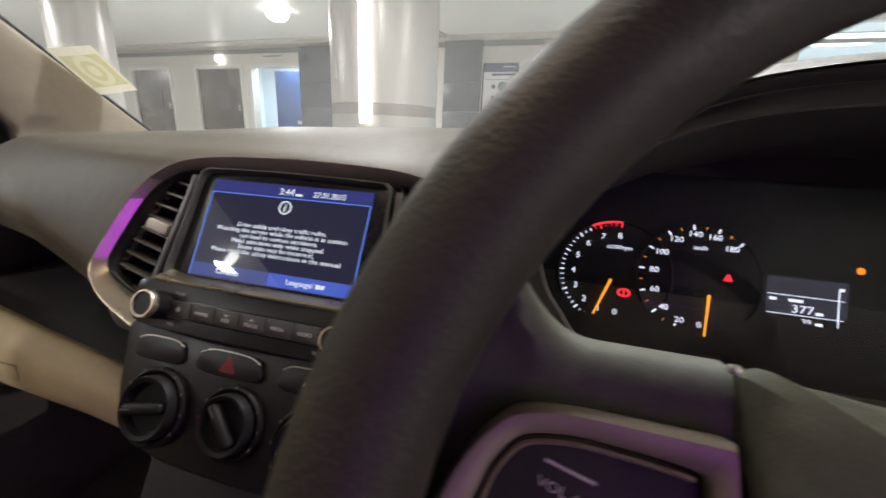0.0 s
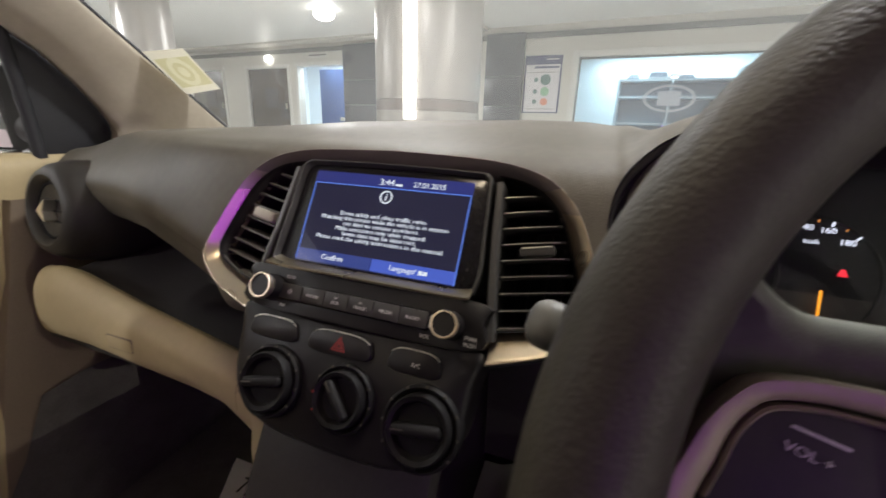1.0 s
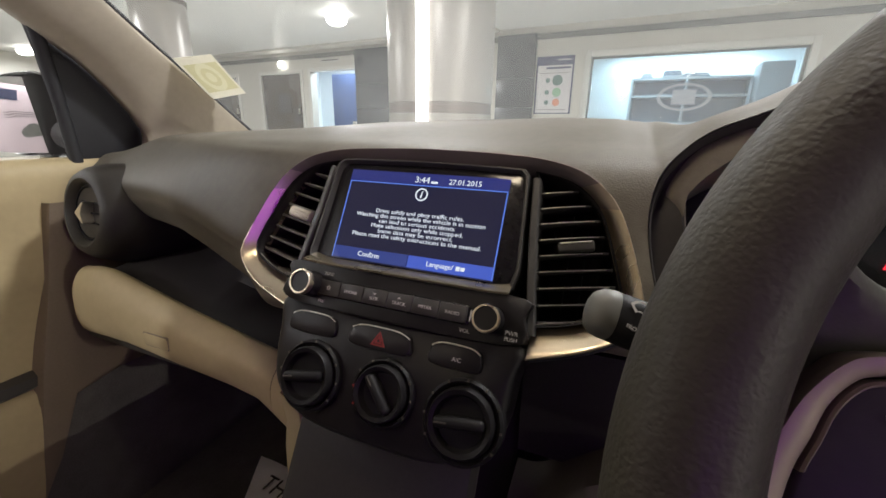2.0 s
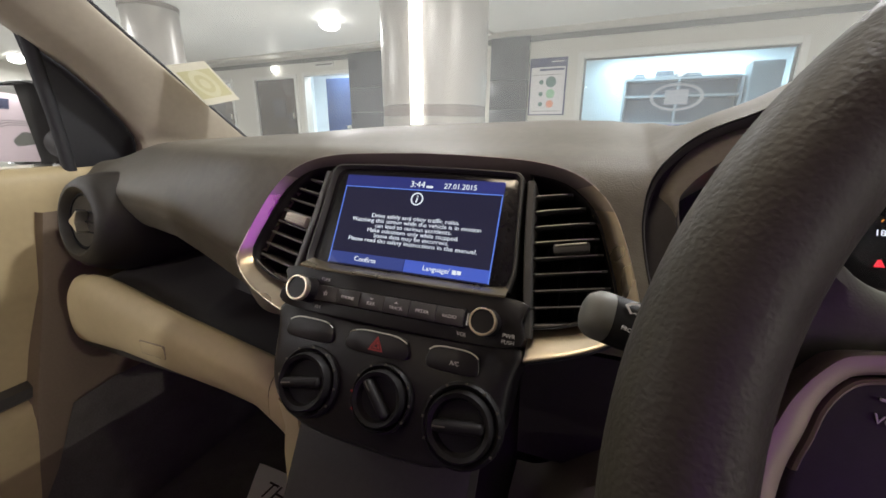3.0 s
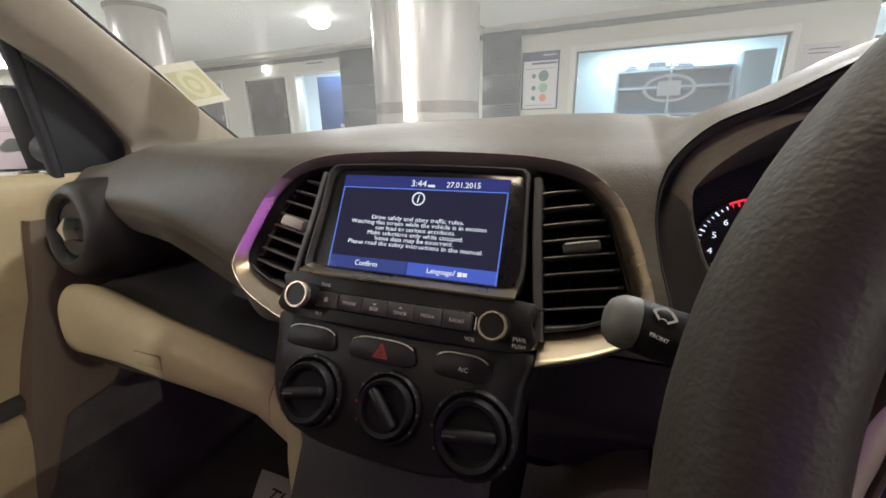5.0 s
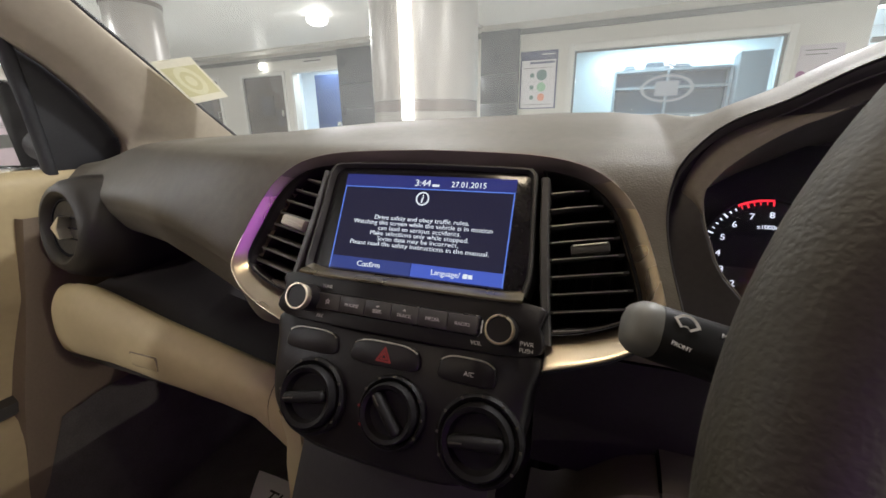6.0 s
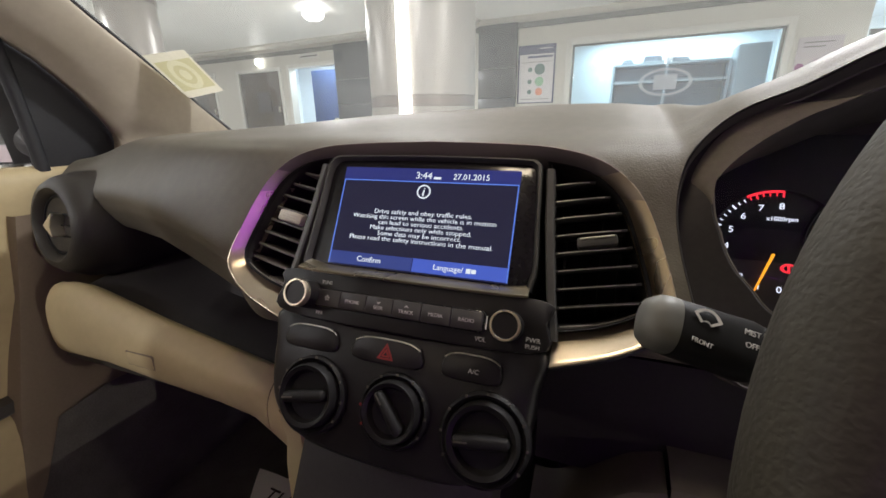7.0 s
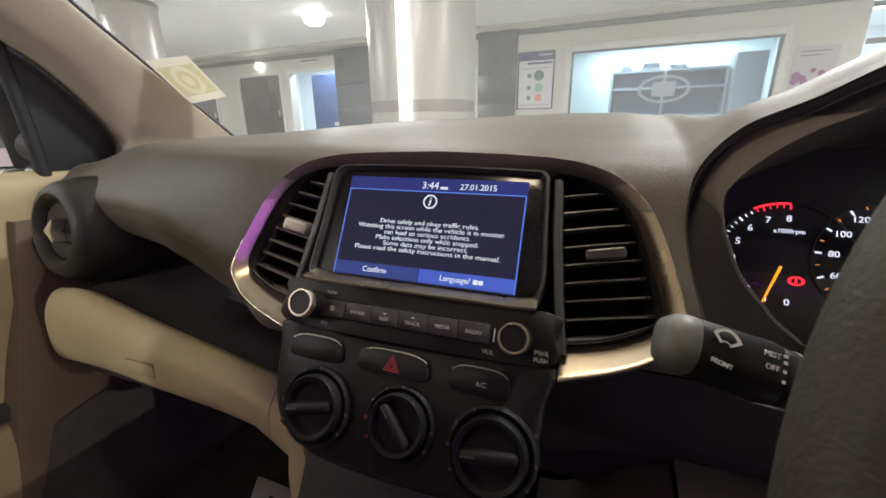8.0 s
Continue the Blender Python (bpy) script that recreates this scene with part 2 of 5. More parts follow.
def spline(points, n, closed=False):
    """A Catmull-Rom curve through points, n samples evenly spread over its length."""
    p = np.array(points, float)
    p = np.vstack([p[-1], p, p[:2]]) if closed else np.vstack([2 * p[0] - p[1], p, 2 * p[-1] - p[-2]])
    out = []
    for i in range(1, len(p) - 2):
        for t in np.linspace(0, 1, 12, endpoint=False):
            a, b, c, d = p[i - 1 : i + 3]
            out.append(0.5 * (2 * b + (c - a) * t + (2 * a - 5 * b + 4 * c - d) * t * t + (3 * b - a - 3 * c + d) * t**3))
    out.append(p[-2])
    out = np.array(out)
    s = np.r_[0, np.cumsum(np.linalg.norm(np.diff(out, axis=0), axis=1))]
    want = np.linspace(0, s[-1], n, endpoint=not closed)
    return np.stack([np.interp(want, s, out[:, k]) for k in range(out.shape[1])], 1)


def sampled(points, per):
    """A Catmull-Rom curve through points with the same number of samples in every span."""
    p = np.array(points, float)
    p = np.vstack([2 * p[0] - p[1], p, 2 * p[-1] - p[-2]])
    t = np.linspace(0, 1, per, endpoint=False)[:, None]
    out = [0.5 * (2 * b + (c - a) * t + (2 * a - 5 * b + 4 * c - d) * t * t + (3 * b - a - 3 * c + d) * t**3) for a, b, c, d in zip(p, p[1:], p[2:], p[3:])]
    return np.vstack([*out, p[-2:-1]])


def loft(rows, closed=False, caps=False, keep=None, bm=None):
    """A skin over rows of points. closed: each row is a ring; caps: its ends are filled."""
    bm = bm or bmesh.new()
    vs = [[bm.verts.new(p) for p in row] for row in rows]
    for r0, r1 in zip(vs, vs[1:]):
        n = len(r0)
        for i in range(n if closed else n - 1):
            quad = (r0[i], r0[(i + 1) % n], r1[(i + 1) % n], r1[i])
            if keep is None or keep(sum((v.co for v in quad), Vector()) / 4):
                bm.faces.new(quad)
    if caps:
        bm.faces.new(vs[0][::-1])
        bm.faces.new(vs[-1])
    return bm


def fix(bm):
    bmesh.ops.recalc_face_normals(bm, faces=bm.faces[:])
    return bm


def block(sx, sy, sz, bevel=0.0, at=(0, 0, 0), segments=2, bm=None):
    """A box with rounded edges, centred on at."""
    one = bmesh.new()
    bmesh.ops.create_cube(one, size=1)
    bmesh.ops.scale(one, vec=(sx, sy, sz), verts=one.verts)
    if bevel:
        bmesh.ops.bevel(one, geom=one.edges[:], offset=bevel, segments=segments, affect="EDGES", profile=0.5)
    bmesh.ops.translate(one, vec=at, verts=one.verts)
    return join(bm, one) if bm else one


def join(bm, other):
    me = bpy.data.meshes.new("temporary")
    other.to_mesh(me)
    other.free()
    bm.from_mesh(me)
    bpy.data.meshes.remove(me)
    return bm


def lathe(profile, n=40, at=(0, 0, 0), squash=1.0):
    """A body turned about z from (radius, height) pairs."""
    rows = [[(at[0] + r * math.cos(2 * math.pi * k / n), at[1] + squash * r * math.sin(2 * math.pi * k / n), at[2] + h) for k in range(n)] for r, h in profile]
    return fix(loft(rows, closed=True, caps=True))


def plate(outline, n0, n1, edge=0.002, steps=3):
    """A slab with a rounded front edge over an outline in the plane of x and y."""
    o = np.array(outline, float)
    c = o.mean(0)
    span = np.linalg.norm(o - c, axis=1, keepdims=True)
    rows = [[(x, y, n0) for x, y in o], [(x, y, n1 - edge) for x, y in o]]
    for k in range(1, steps + 1):
        a = math.pi / 2 * k / steps
        p = c + (o - c) * (1 - edge * (1 - math.cos(a)) / span)
        rows.append([(x, y, n1 - edge + edge * math.sin(a)) for x, y in p])
    return fix(loft(rows, closed=True, caps=True))


def ring_band(outer, inner, heights, closed=True):
    """A band between two outlines; heights are (share from outer to inner, height) pairs of its section."""
    o, i = np.array(outer, float), np.array(inner, float)
    rows = [[(*(o[k] + (i[k] - o[k]) * s), h) for k in range(len(o))] for s, h in heights]
    return fix(loft(rows, closed=closed))


def tube(points, radii, n=16, caps=True, squash=1.0):
    """A round bar along points."""
    pts = [Vector(p) for p in points]
    rows, side = [], None
    for k, p in enumerate(pts):
        ahead = (pts[min(k + 1, len(pts) - 1)] - pts[max(k - 1, 0)]).normalized()
        if side is None:
            side = ahead.cross(Vector((0, 0, 1)) if abs(ahead.z) < 0.9 else Vector((1, 0, 0))).normalized()
        side = (side - side.dot(ahead) * ahead).normalized()
        up = side.cross(ahead)
        r = radii[k] if isinstance(radii, (list, tuple)) else radii
        rows.append([p + r * (math.cos(a) * side + squash * math.sin(a) * up) for a in np.linspace(0, 2 * math.pi, n, endpoint=False)])
    return fix(loft(rows, closed=True, caps=caps))


def rounded(w, h, r, n=6, at=(0, 0)):
    out = []
    for cx, cy, a0 in ((w / 2 - r, h / 2 - r, 0), (-w / 2 + r, h / 2 - r, 90), (-w / 2 + r, -h / 2 + r, 180), (w / 2 - r, -h / 2 + r, 270)):
        for k in range(n + 1):
            a = radians(a0 + 90 * k / n)
            out.append((at[0] + cx + r * math.cos(a), at[1] + cy + r * math.sin(a)))
    return out


def words(name, text, size, material, parent, at, wide=1.0, align="CENTER", turn=0.0, m=None, deep=0.0002, slim=0.0):
    """Flat lettering, as a mesh, in the plane of x and y of its parent."""
    curve = bpy.data.curves.new("lettering", "FONT")
    curve.body, curve.size, curve.align_x, curve.align_y, curve.extrude, curve.resolution_u = text, size, align, "CENTER", deep, 3
    curve.offset = -slim * size
    ob = bpy.data.objects.new("lettering", curve)
    scene.collection.objects.link(ob)
    me = bpy.data.meshes.new_from_object(ob.evaluated_get(bpy.context.evaluated_depsgraph_get()))
    bpy.data.objects.remove(ob)
    bpy.data.curves.remove(curve)
    me.materials.clear()
    me.materials.append(material)
    made = new(name, me)
    made.parent = parent
    made.matrix_basis = m or (Matrix.Translation(at) @ pose(0, 0, 0, 0, 0, turn) @ Matrix.Diagonal((wide, 1, 1, 1)))
    return made


def sheet(w, h, at, thick=0.0006, bm=None):
    return block(w, h, thick, 0, at, bm=bm)


LEAN = radians(29)  # the centre stack leans back
V_AXIS, N_AXIS = Vector((0, math.sin(LEAN), math.cos(LEAN))), Vector((0, -math.cos(LEAN), math.sin(LEAN)))
STACK = Matrix(((1, 0, 0, 0), (0, V_AXIS.y, N_AXIS.y, 0), (0, V_AXIS.z, N_AXIS.z, 1.0), (0, 0, 0, 1)))

# ---- outline of the centre surround ---------------------------------------
HALF_OUT = [(0, .0355), (.06, .0338), (.1, .0305), (.13, .0225), (.150, .009), (.163, -.008), (.173, -.032), (.182, -.06), (.1865, -.0805), (.1855, -.0865), (.181, -.0935), (.166, -.1065), (.145, -.1170), (.112, -.1285)]
HALF_IN = [(0, .0215), (.06, .0213), (.094, .0205), (.12, .0155), (.138, .005), (.151, -.011), (.159, -.031), (.168, -.058), (.1718, -.0745), (.1705, -.0785), (.166, -.0840), (.153, -.0915), (.135, -.0985), (.112, -.1040)]


def both(half, n):
    right = spline(half, n)
    left = right[::-1] * np.array([-1, 1])
    return np.vstack([left[:-1], right])


SURROUND_OUT, SURROUND_IN = both(HALF_OUT, 40), both(HALF_IN, 40)


def inside(poly, x, y):
    hit, n = False, len(poly)
    for k in range(n):
        (x0, y0), (x1, y1) = poly[k], poly[(k + 1) % n]
        if (y0 > y) != (y1 > y) and x < x0 + (y - y0) * (x1 - x0) / (y1 - y0):
            hit = not hit
    return hit


# ---- outline of the instrument bay, in the plane of the stack ----------------
BAY_X, BAY_RIGHT = 0.45, 0.8  # crown of the bay, and how much shorter its outer half is
BAY_HALF = [(.45, .1360), (.416, .1335), (.39, .1300), (.365, .1255), (.34, .1195), (.315, .1105), (.285, .0965), (.252, .0768), (.216, .059), (.1946, .0377), (.184, .016), (.181, -.012), (.185, -.041), (.192, -.068), (.200, -.095), (.212, -.114), (.24, -.121), (.36, -.122), (.45, -.122)]


def outer_half(half):
    """The other half of an outline, turned over at the crown and drawn in."""
    return half[::-1] * np.array([-BAY_RIGHT, 1]) + np.array([BAY_X * (1 + BAY_RIGHT), 0])


_left = spline(BAY_HALF, 84)
_right = outer_half(_left)
BAY = np.vstack([_left, _right[1:-1]])
RIM_HALF = [(.45, .1085), (.41, .1065), (.37, .1015), (.335, .0935), (.305, .0825), (.2855, .0731), (.2719, .0663), (.2573, .0593), (.2363, .0452), (.2178, .0286), (.2084, .0162), (.2048, .008), (.2062, -.0109), (.2095, -.0218), (.214, -.0373), (.2205, -.0496), (.2273, -.0574), (.2345, -.068), (.245, -.0765), (.262, -.083), (.36, -.088), (.45, -.088)]
_inner = spline(RIM_HALF, 84)
BAY_RIM = np.vstack([_inner, outer_half(_inner)[1:-1]])


def bay_top(x):
    """Height of the bay's brow at x, in the plane of the stack."""
    a = x if x < BAY_X else BAY_X - (x - BAY_X) / BAY_RIGHT
    k = int(np.argmax(_left[:, 0] < 0.1812))
    return float(np.interp(a, _left[:k, 0][::-1], _left[:k, 1][::-1], left=-1.0))


# ---- dashboard ------------------------------------------------------------
def dash_profile(x):
    """The dash cut across at x: from under the windshield over the crest, down the face to the shelf below it."""
    a = abs(x)
    f = 0.085 * smoothstep(0.19, 0.60, a) if x < 0 else 0.085 * smoothstep(0.64, 0.74, a)
    drop = 0.034 * smoothstep(0.46, 0.68, a) if x < 0 else 0.034 * smoothstep(0.64, 0.74, a)
    far = 0.06 * smoothstep(0.3, 0.66, a)
    brow, flat = (bay_top(x) + 0.0045 if x > 0.15 else -1.0), 0.0355
    vs = 0.5 * (brow + flat + math.sqrt((brow - flat) ** 2 + 0.00012)) if brow > -0.5 else flat + 0.0008 * smoothstep(0.165, 0.181, x)
    ys, zs = 0.485 * vs, 1 + 0.875 * vs
    dz = zs - 1.031
    rise = float(np.interp(x, [-0.66, -0.5, -0.3, -0.16, 0.085, 0.15, 0.19, 0.23, 0.45], [-0.012, -0.012, -0.002, 0.009, 0.017, 0.016, 0.011, 0.004, 0.0]))  # the crest climbs towards the driver
    back = smoothstep(0.004, 0.03, dz) if x > 0.15 else 0.0  # behind the hood the skin falls away again
    rise *= 1 - back
    head = [(0.74 - far, 0.985), (0.42, 1.034 - drop * 0.2 + 0.1 * dz + 0.9 * rise), (0.26 + 0.3 * f, 1.047 - drop * 0.5 + (0.35 - 0.1 * back) * dz + rise), (0.13 + 0.8 * f, 1.044 - drop * 0.8 + (0.8 - 0.15 * back) * dz + 0.7 * rise - 0.006 * back), (ys + 0.04 + f, 1.036 - drop + dz + 0.2 * rise - 0.002 * back), (ys + 0.008 + f, 1.029 - drop + dz), (ys - 0.012 + f, zs - 0.018 - drop)]
    plain = [(-0.0145 + f, 0.975 - drop), (-0.036 + f, 0.935 - 0.5 * drop), (-0.050 + f, 0.908 - 0.5 * drop), (-0.059 + f, 0.888), (-0.045 + f, 0.876), (0.02 + f, 0.872), (0.10 + f, 0.868)]
    under = smoothstep(0.09, 0.12, x) * (1 - smoothstep(0.56, 0.62, x))
    tuck = [(-0.048, 0.903), (-0.036, 0.897), (0.0, 0.892), (0.03, 0.885), (0.10, 0.868)]
    plain = plain[:2] + [(p[0] + (q[0] - p[0]) * under, p[1] + (q[1] - p[1]) * under) for p, q in zip(plain[2:], tuck)]
    # passenger side: the pad overhangs a recessed lower face
    k = smoothstep(0.13, 0.215, -x)
    zc, yc = np.interp(a, [0.13, 0.2, 0.25, 0.3, 0.4, 0.6], [0.910, 0.926, 0.938, 0.947, 0.952, 0.945]), np.interp(a, [0.13, 0.19, 0.3, 0.4, 0.55, 0.66], [-0.046, -0.038, -0.014, 0.010, 0.044, 0.072])
    zl = np.interp(a, [0.18, 0.22, 0.3, 0.37, 0.45, 0.66], [0.866, 0.872, 0.891, 0.903, 0.905, 0.90])
    hung = [(yc + 0.004, zc + 0.022), (yc + 0.001, zc + 0.002), (yc + 0.007, zc - 0.014), (yc + 0.020, zl + 0.012), (yc + 0.042, zl + 0.001), (yc + 0.08, zl - 0.006), (0.13 + f, 0.868)]
    return head + [(p[0] + (q[0] - p[0]) * k, p[1] + (q[1] - p[1]) * k) for p, q in zip(plain, hung)]


def build_dashboard():
    dash = thing("dashboard", Matrix.Identity(4), "dark grey soft-grained leather-look car dashboard with a hooded instrument bay", "dashboard")
    c = np.array([0, -0.04])
    hole = c + (SURROUND_OUT - c) * 0.992
    holes = [(hole, hole.min(0), hole.max(0)), (BAY, BAY.min(0), BAY.max(0))]
    xs = np.concatenate([np.linspace(-0.665, -0.2, 60), np.linspace(-0.197, -0.12, 30), np.linspace(-0.117, 0.117, 50), np.linspace(0.12, 0.27, 62), np.linspace(0.275, 0.5, 60), np.linspace(0.503, 0.56, 20), np.linspace(0.57, 0.72, 16)])
    bm, vs, cut = bmesh.new(), [], set()
    for x in xs:
        row = []
        for y, z in sampled(dash_profile(x), 10):
            v_ = bm.verts.new((x, y, z))
            q = Vector((x, y, z - 1))
            u, v, n = q.x, q.dot(V_AXIS), q.dot(N_AXIS)
            if n > -0.03 and abs(n) < 0.04 and y < 0.08:
                for poly, lo, hi in holes:
                    if lo[0] < u < hi[0] and lo[1] < v < hi[1] and inside(poly, u, v):
                        cut.add(v_)
                        e0, e1 = poly, np.roll(poly, -1, 0)
                        d = e1 - e0
                        s = np.clip(((np.array([u, v]) - e0) * d).sum(1) / np.maximum((d * d).sum(1), 1e-12), 0, 1)
                        near = e0 + d * s[:, None]
                        p = near[((near - (u, v)) ** 2).sum(1).argmin()]
                        v_.co = (p[0], V_AXIS.y * p[1] + N_AXIS.y * n, 1 + V_AXIS.z * p[1] + N_AXIS.z * n)
                        break
            row.append(v_)
        vs.append(row)
    for r0, r1 in zip(vs, vs[1:]):
        for a, b, c_, d in zip(r0, r0[1:], r1[1:], r1):
            if not all(v in cut for v in (a, b, c_, d)):
                bm.faces.new((a, b, c_, d))
    bmesh.ops.dissolve_degenerate(bm, dist=1e-5, edges=bm.edges[:])
    part("dash_pad", fix(bm), DASH, dash)
    # black gasket round the surround
    o = SURROUND_OUT
    part("gasket", ring_band(c + (o - c) * 1.014, c + (o - c) * 0.985, [(0, -0.006), (0.1, -0.0010), (0.5, 0.000), (1, -0.004)], closed=False), RUBBER, dash, "black rubber seam", m=STACK)
    centre = np.array([BAY_X, -0.015])
    span = np.linalg.norm(BAY - centre, axis=1, keepdims=True)

    def inset(d, n):
        return [(u, v, n) for u, v in centre + (BAY - centre) * (1 - d / span)]

    part("bay_reveal", fix(loft([inset(-0.0005, -0.0035), inset(0.0015, -0.003), inset(0.003, -0.007), inset(0.0035, -0.022)], closed=True)), BLACK, dash, "matt black reveal", m=STACK)
    def rim(d, n):
        q = np.linalg.norm(BAY_RIM - centre, axis=1, keepdims=True)
        return [(u, v, n) for u, v in centre + (BAY_RIM - centre) * (1 - d / q)]

    lip = [inset(0.0028, -0.016), inset(0.0032, -0.0175), inset(0.005, -0.0180), rim(-0.006, -0.0125), rim(-0.0015, -0.0110), rim(0.0, -0.0125), rim(-0.001, -0.016)]
    part("bay_lip", fix(loft(lip, closed=True)), BLACK, dash, "matt black inner lip", m=STACK)
    # a paler crescent painted for the light on the rising flank of the lip
    outer = spline([(.2035, -.006), (.1925, .0110), (.1985, .0318), (.2110, .0508), (.2267, .0625), (.2423, .0695), (.26, .0722), (.2846, .0735)], 44)
    inner = spline([(.2046, -.004), (.2060, .0115), (.2084, .0162), (.2178, .0286), (.2363, .0452), (.2573, .0593), (.2719, .0663), (.2850, .0733)], 44)
    rows = [[(*(o + (i_ - o) * a), -0.0165 + 0.0062 * a + 0.0022 * math.sin(math.pi * a)) for a in np.linspace(0, 1, 9)] for o, i_ in zip(outer, inner)]
    part("lip_lit_flank", fix(loft(rows)), LIP, dash, "brown-grey crescent painted as the lit flank of the lip", m=STACK)
    shine = [p for p in rim(0.0007, -0.0131) if p[0] < 0.256 and -0.081 < p[1] < 0.006]
    part("bay_edge", tube(shine, 0.0007, 8), DKCHROME, dash, "thin bright edge round the instruments", m=STACK)
    part("bay_wall", fix(loft([rim(-0.0006, -0.0145), rim(-0.003, -0.04), rim(-0.010, -0.106)], closed=True)), GREYP, dash, "matt black instrument surround", m=STACK)
    part("bay_back", plate(centre + (BAY_RIM - centre) * 1.13, -0.111, -0.1065, 0.001), BLACK, dash, "matt black back of the bay", m=STACK)
    # black shelf above the glove box
    shelf = [[(x, 0.10 + 0.085 * smoothstep(0.19, 0.62, -x), 0.868), (x, 0.085, glove_edges(x)[0] - 0.004), (x, 0.02, glove_edges(x)[0] - 0.016), (x, 0.0, glove_edges(x)[0] - 0.03)] for x in np.linspace(-0.6, -0.10, 30)]
    part("open_shelf", fix(loft(shelf)), BLACK, dash, "black open shelf")
    # dark panels behind the stack and under the instruments
    part("stack_core", block(0.20, 0.10, 0.36, 0.01, (0, 0.075, 0.76)), BLACK, dash)
    knee = [[(x, y, z) for y, z in spline([(0.03, 0.872), (0.0, 0.868), (0.004, 0.845), (0.012, 0.74)], 12)] for x in np.linspace(0.10, 0.70, 20)]
    part("column_panel", fix(loft(knee)), BLACK, dash)
    low = [[(x, y, z) for y, z in spline([(0.02, 0.782 - 0.06 * (1 - smoothstep(0.11, 0.20, x))), (-0.022, 0.776 - 0.06 * (1 - smoothstep(0.11, 0.20, x))), (-0.036, 0.752 - 0.05 * (1 - smoothstep(0.11, 0.18, x))), (-0.040, 0.69), (0.0, 0.62), (0.08, 0.5)], 16)] for x in np.concatenate([np.linspace(0.10, 0.18, 16), np.linspace(0.2, 0.203, 3)])]
    part("knee_panel", fix(loft(low)), KNEE, dash, "dark brown lower panel")
    low = [[(x, y, z) for y, z in spline([(0.02, 0.790), (-0.022, 0.784), (-0.036, 0.758), (-0.04, 0.69), (0.0, 0.60), (0.08, 0.5)], 16)] for x in np.linspace(0.2045, 0.70, 24)]
    part("knee_panel", fix(loft(low)), KNEE, dash, "dark brown lower panel")
    return dash


def build_side_vent(x, sign):
    """A round vent at the end of the dash, with a pointed silver tab."""
    m = Matrix.Translation((x, 0.002, 0.923)) @ pose(0, 0, 0, 80, 0, -4 * sign)
    vent = thing("side_air_vent", m, "round black side air vent with a silver arrow-shaped tab", "air vent")
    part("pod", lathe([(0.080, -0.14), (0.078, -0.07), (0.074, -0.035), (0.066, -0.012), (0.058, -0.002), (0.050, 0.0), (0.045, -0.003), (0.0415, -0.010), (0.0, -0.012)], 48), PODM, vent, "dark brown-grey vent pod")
    part("bowl", lathe([(0.0, -0.03), (0.041, -0.03), (0.0412, -0.0095), (0.038, -0.0085), (0.034, -0.014), (0.0, -0.018)], 48), DIALF, vent, "black rotating bowl")
    for k in (-1, 0, 1):
        part("fin", block(0.062 if not k else 0.050, 0.0022, 0.010, 0.0008, (0, k * 0.015, -0.014)), DIALF, vent)
    arrow = [(-0.0125, -0.0015), (-0.0115, 0.0005), (0.0085, 0.0165), (0.0105, 0.0150), (0.0045, 0.0010), (0.0040, -0.0015), (0.0100, -0.0130), (0.0080, -0.0150)]
    part("tab", plate(arrow, -0.012, 0.0035, 0.0015), CHROME, vent, "silver arrow tab")
    return vent


# ---- the centre stack -------------------------------------------------------
def build_surround():
    trim = thing("console_surround", STACK, "champagne satin trim ring round the screen and centre vents", "trim ring")
    section = [(-0.02, -0.008), (0.0, 0.0), (0.04, 0.0022), (0.09, 0.0022), (0.2, 0.0006), (0.6, -0.0048), (0.9, -0.0096), (1.0, -0.0120), (1.04, -0.02)]
    n = len(SURROUND_OUT)
    # dark reflection along the top is put into the band colours
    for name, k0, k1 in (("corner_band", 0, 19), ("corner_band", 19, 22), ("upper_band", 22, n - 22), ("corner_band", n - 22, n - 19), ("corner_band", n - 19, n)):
        part(name, ring_band(SURROUND_OUT[max(0, k0 - 1) : k1], SURROUND_IN[max(0, k0 - 1) : k1], section, closed=False), UPPERB if name == "upper_band" else MIDB if k1 - k0 == 3 else CHAMP, trim, "champagne band darkened as if reflecting the dark cabin" if name == "upper_band" else "champagne satin band")
    return trim


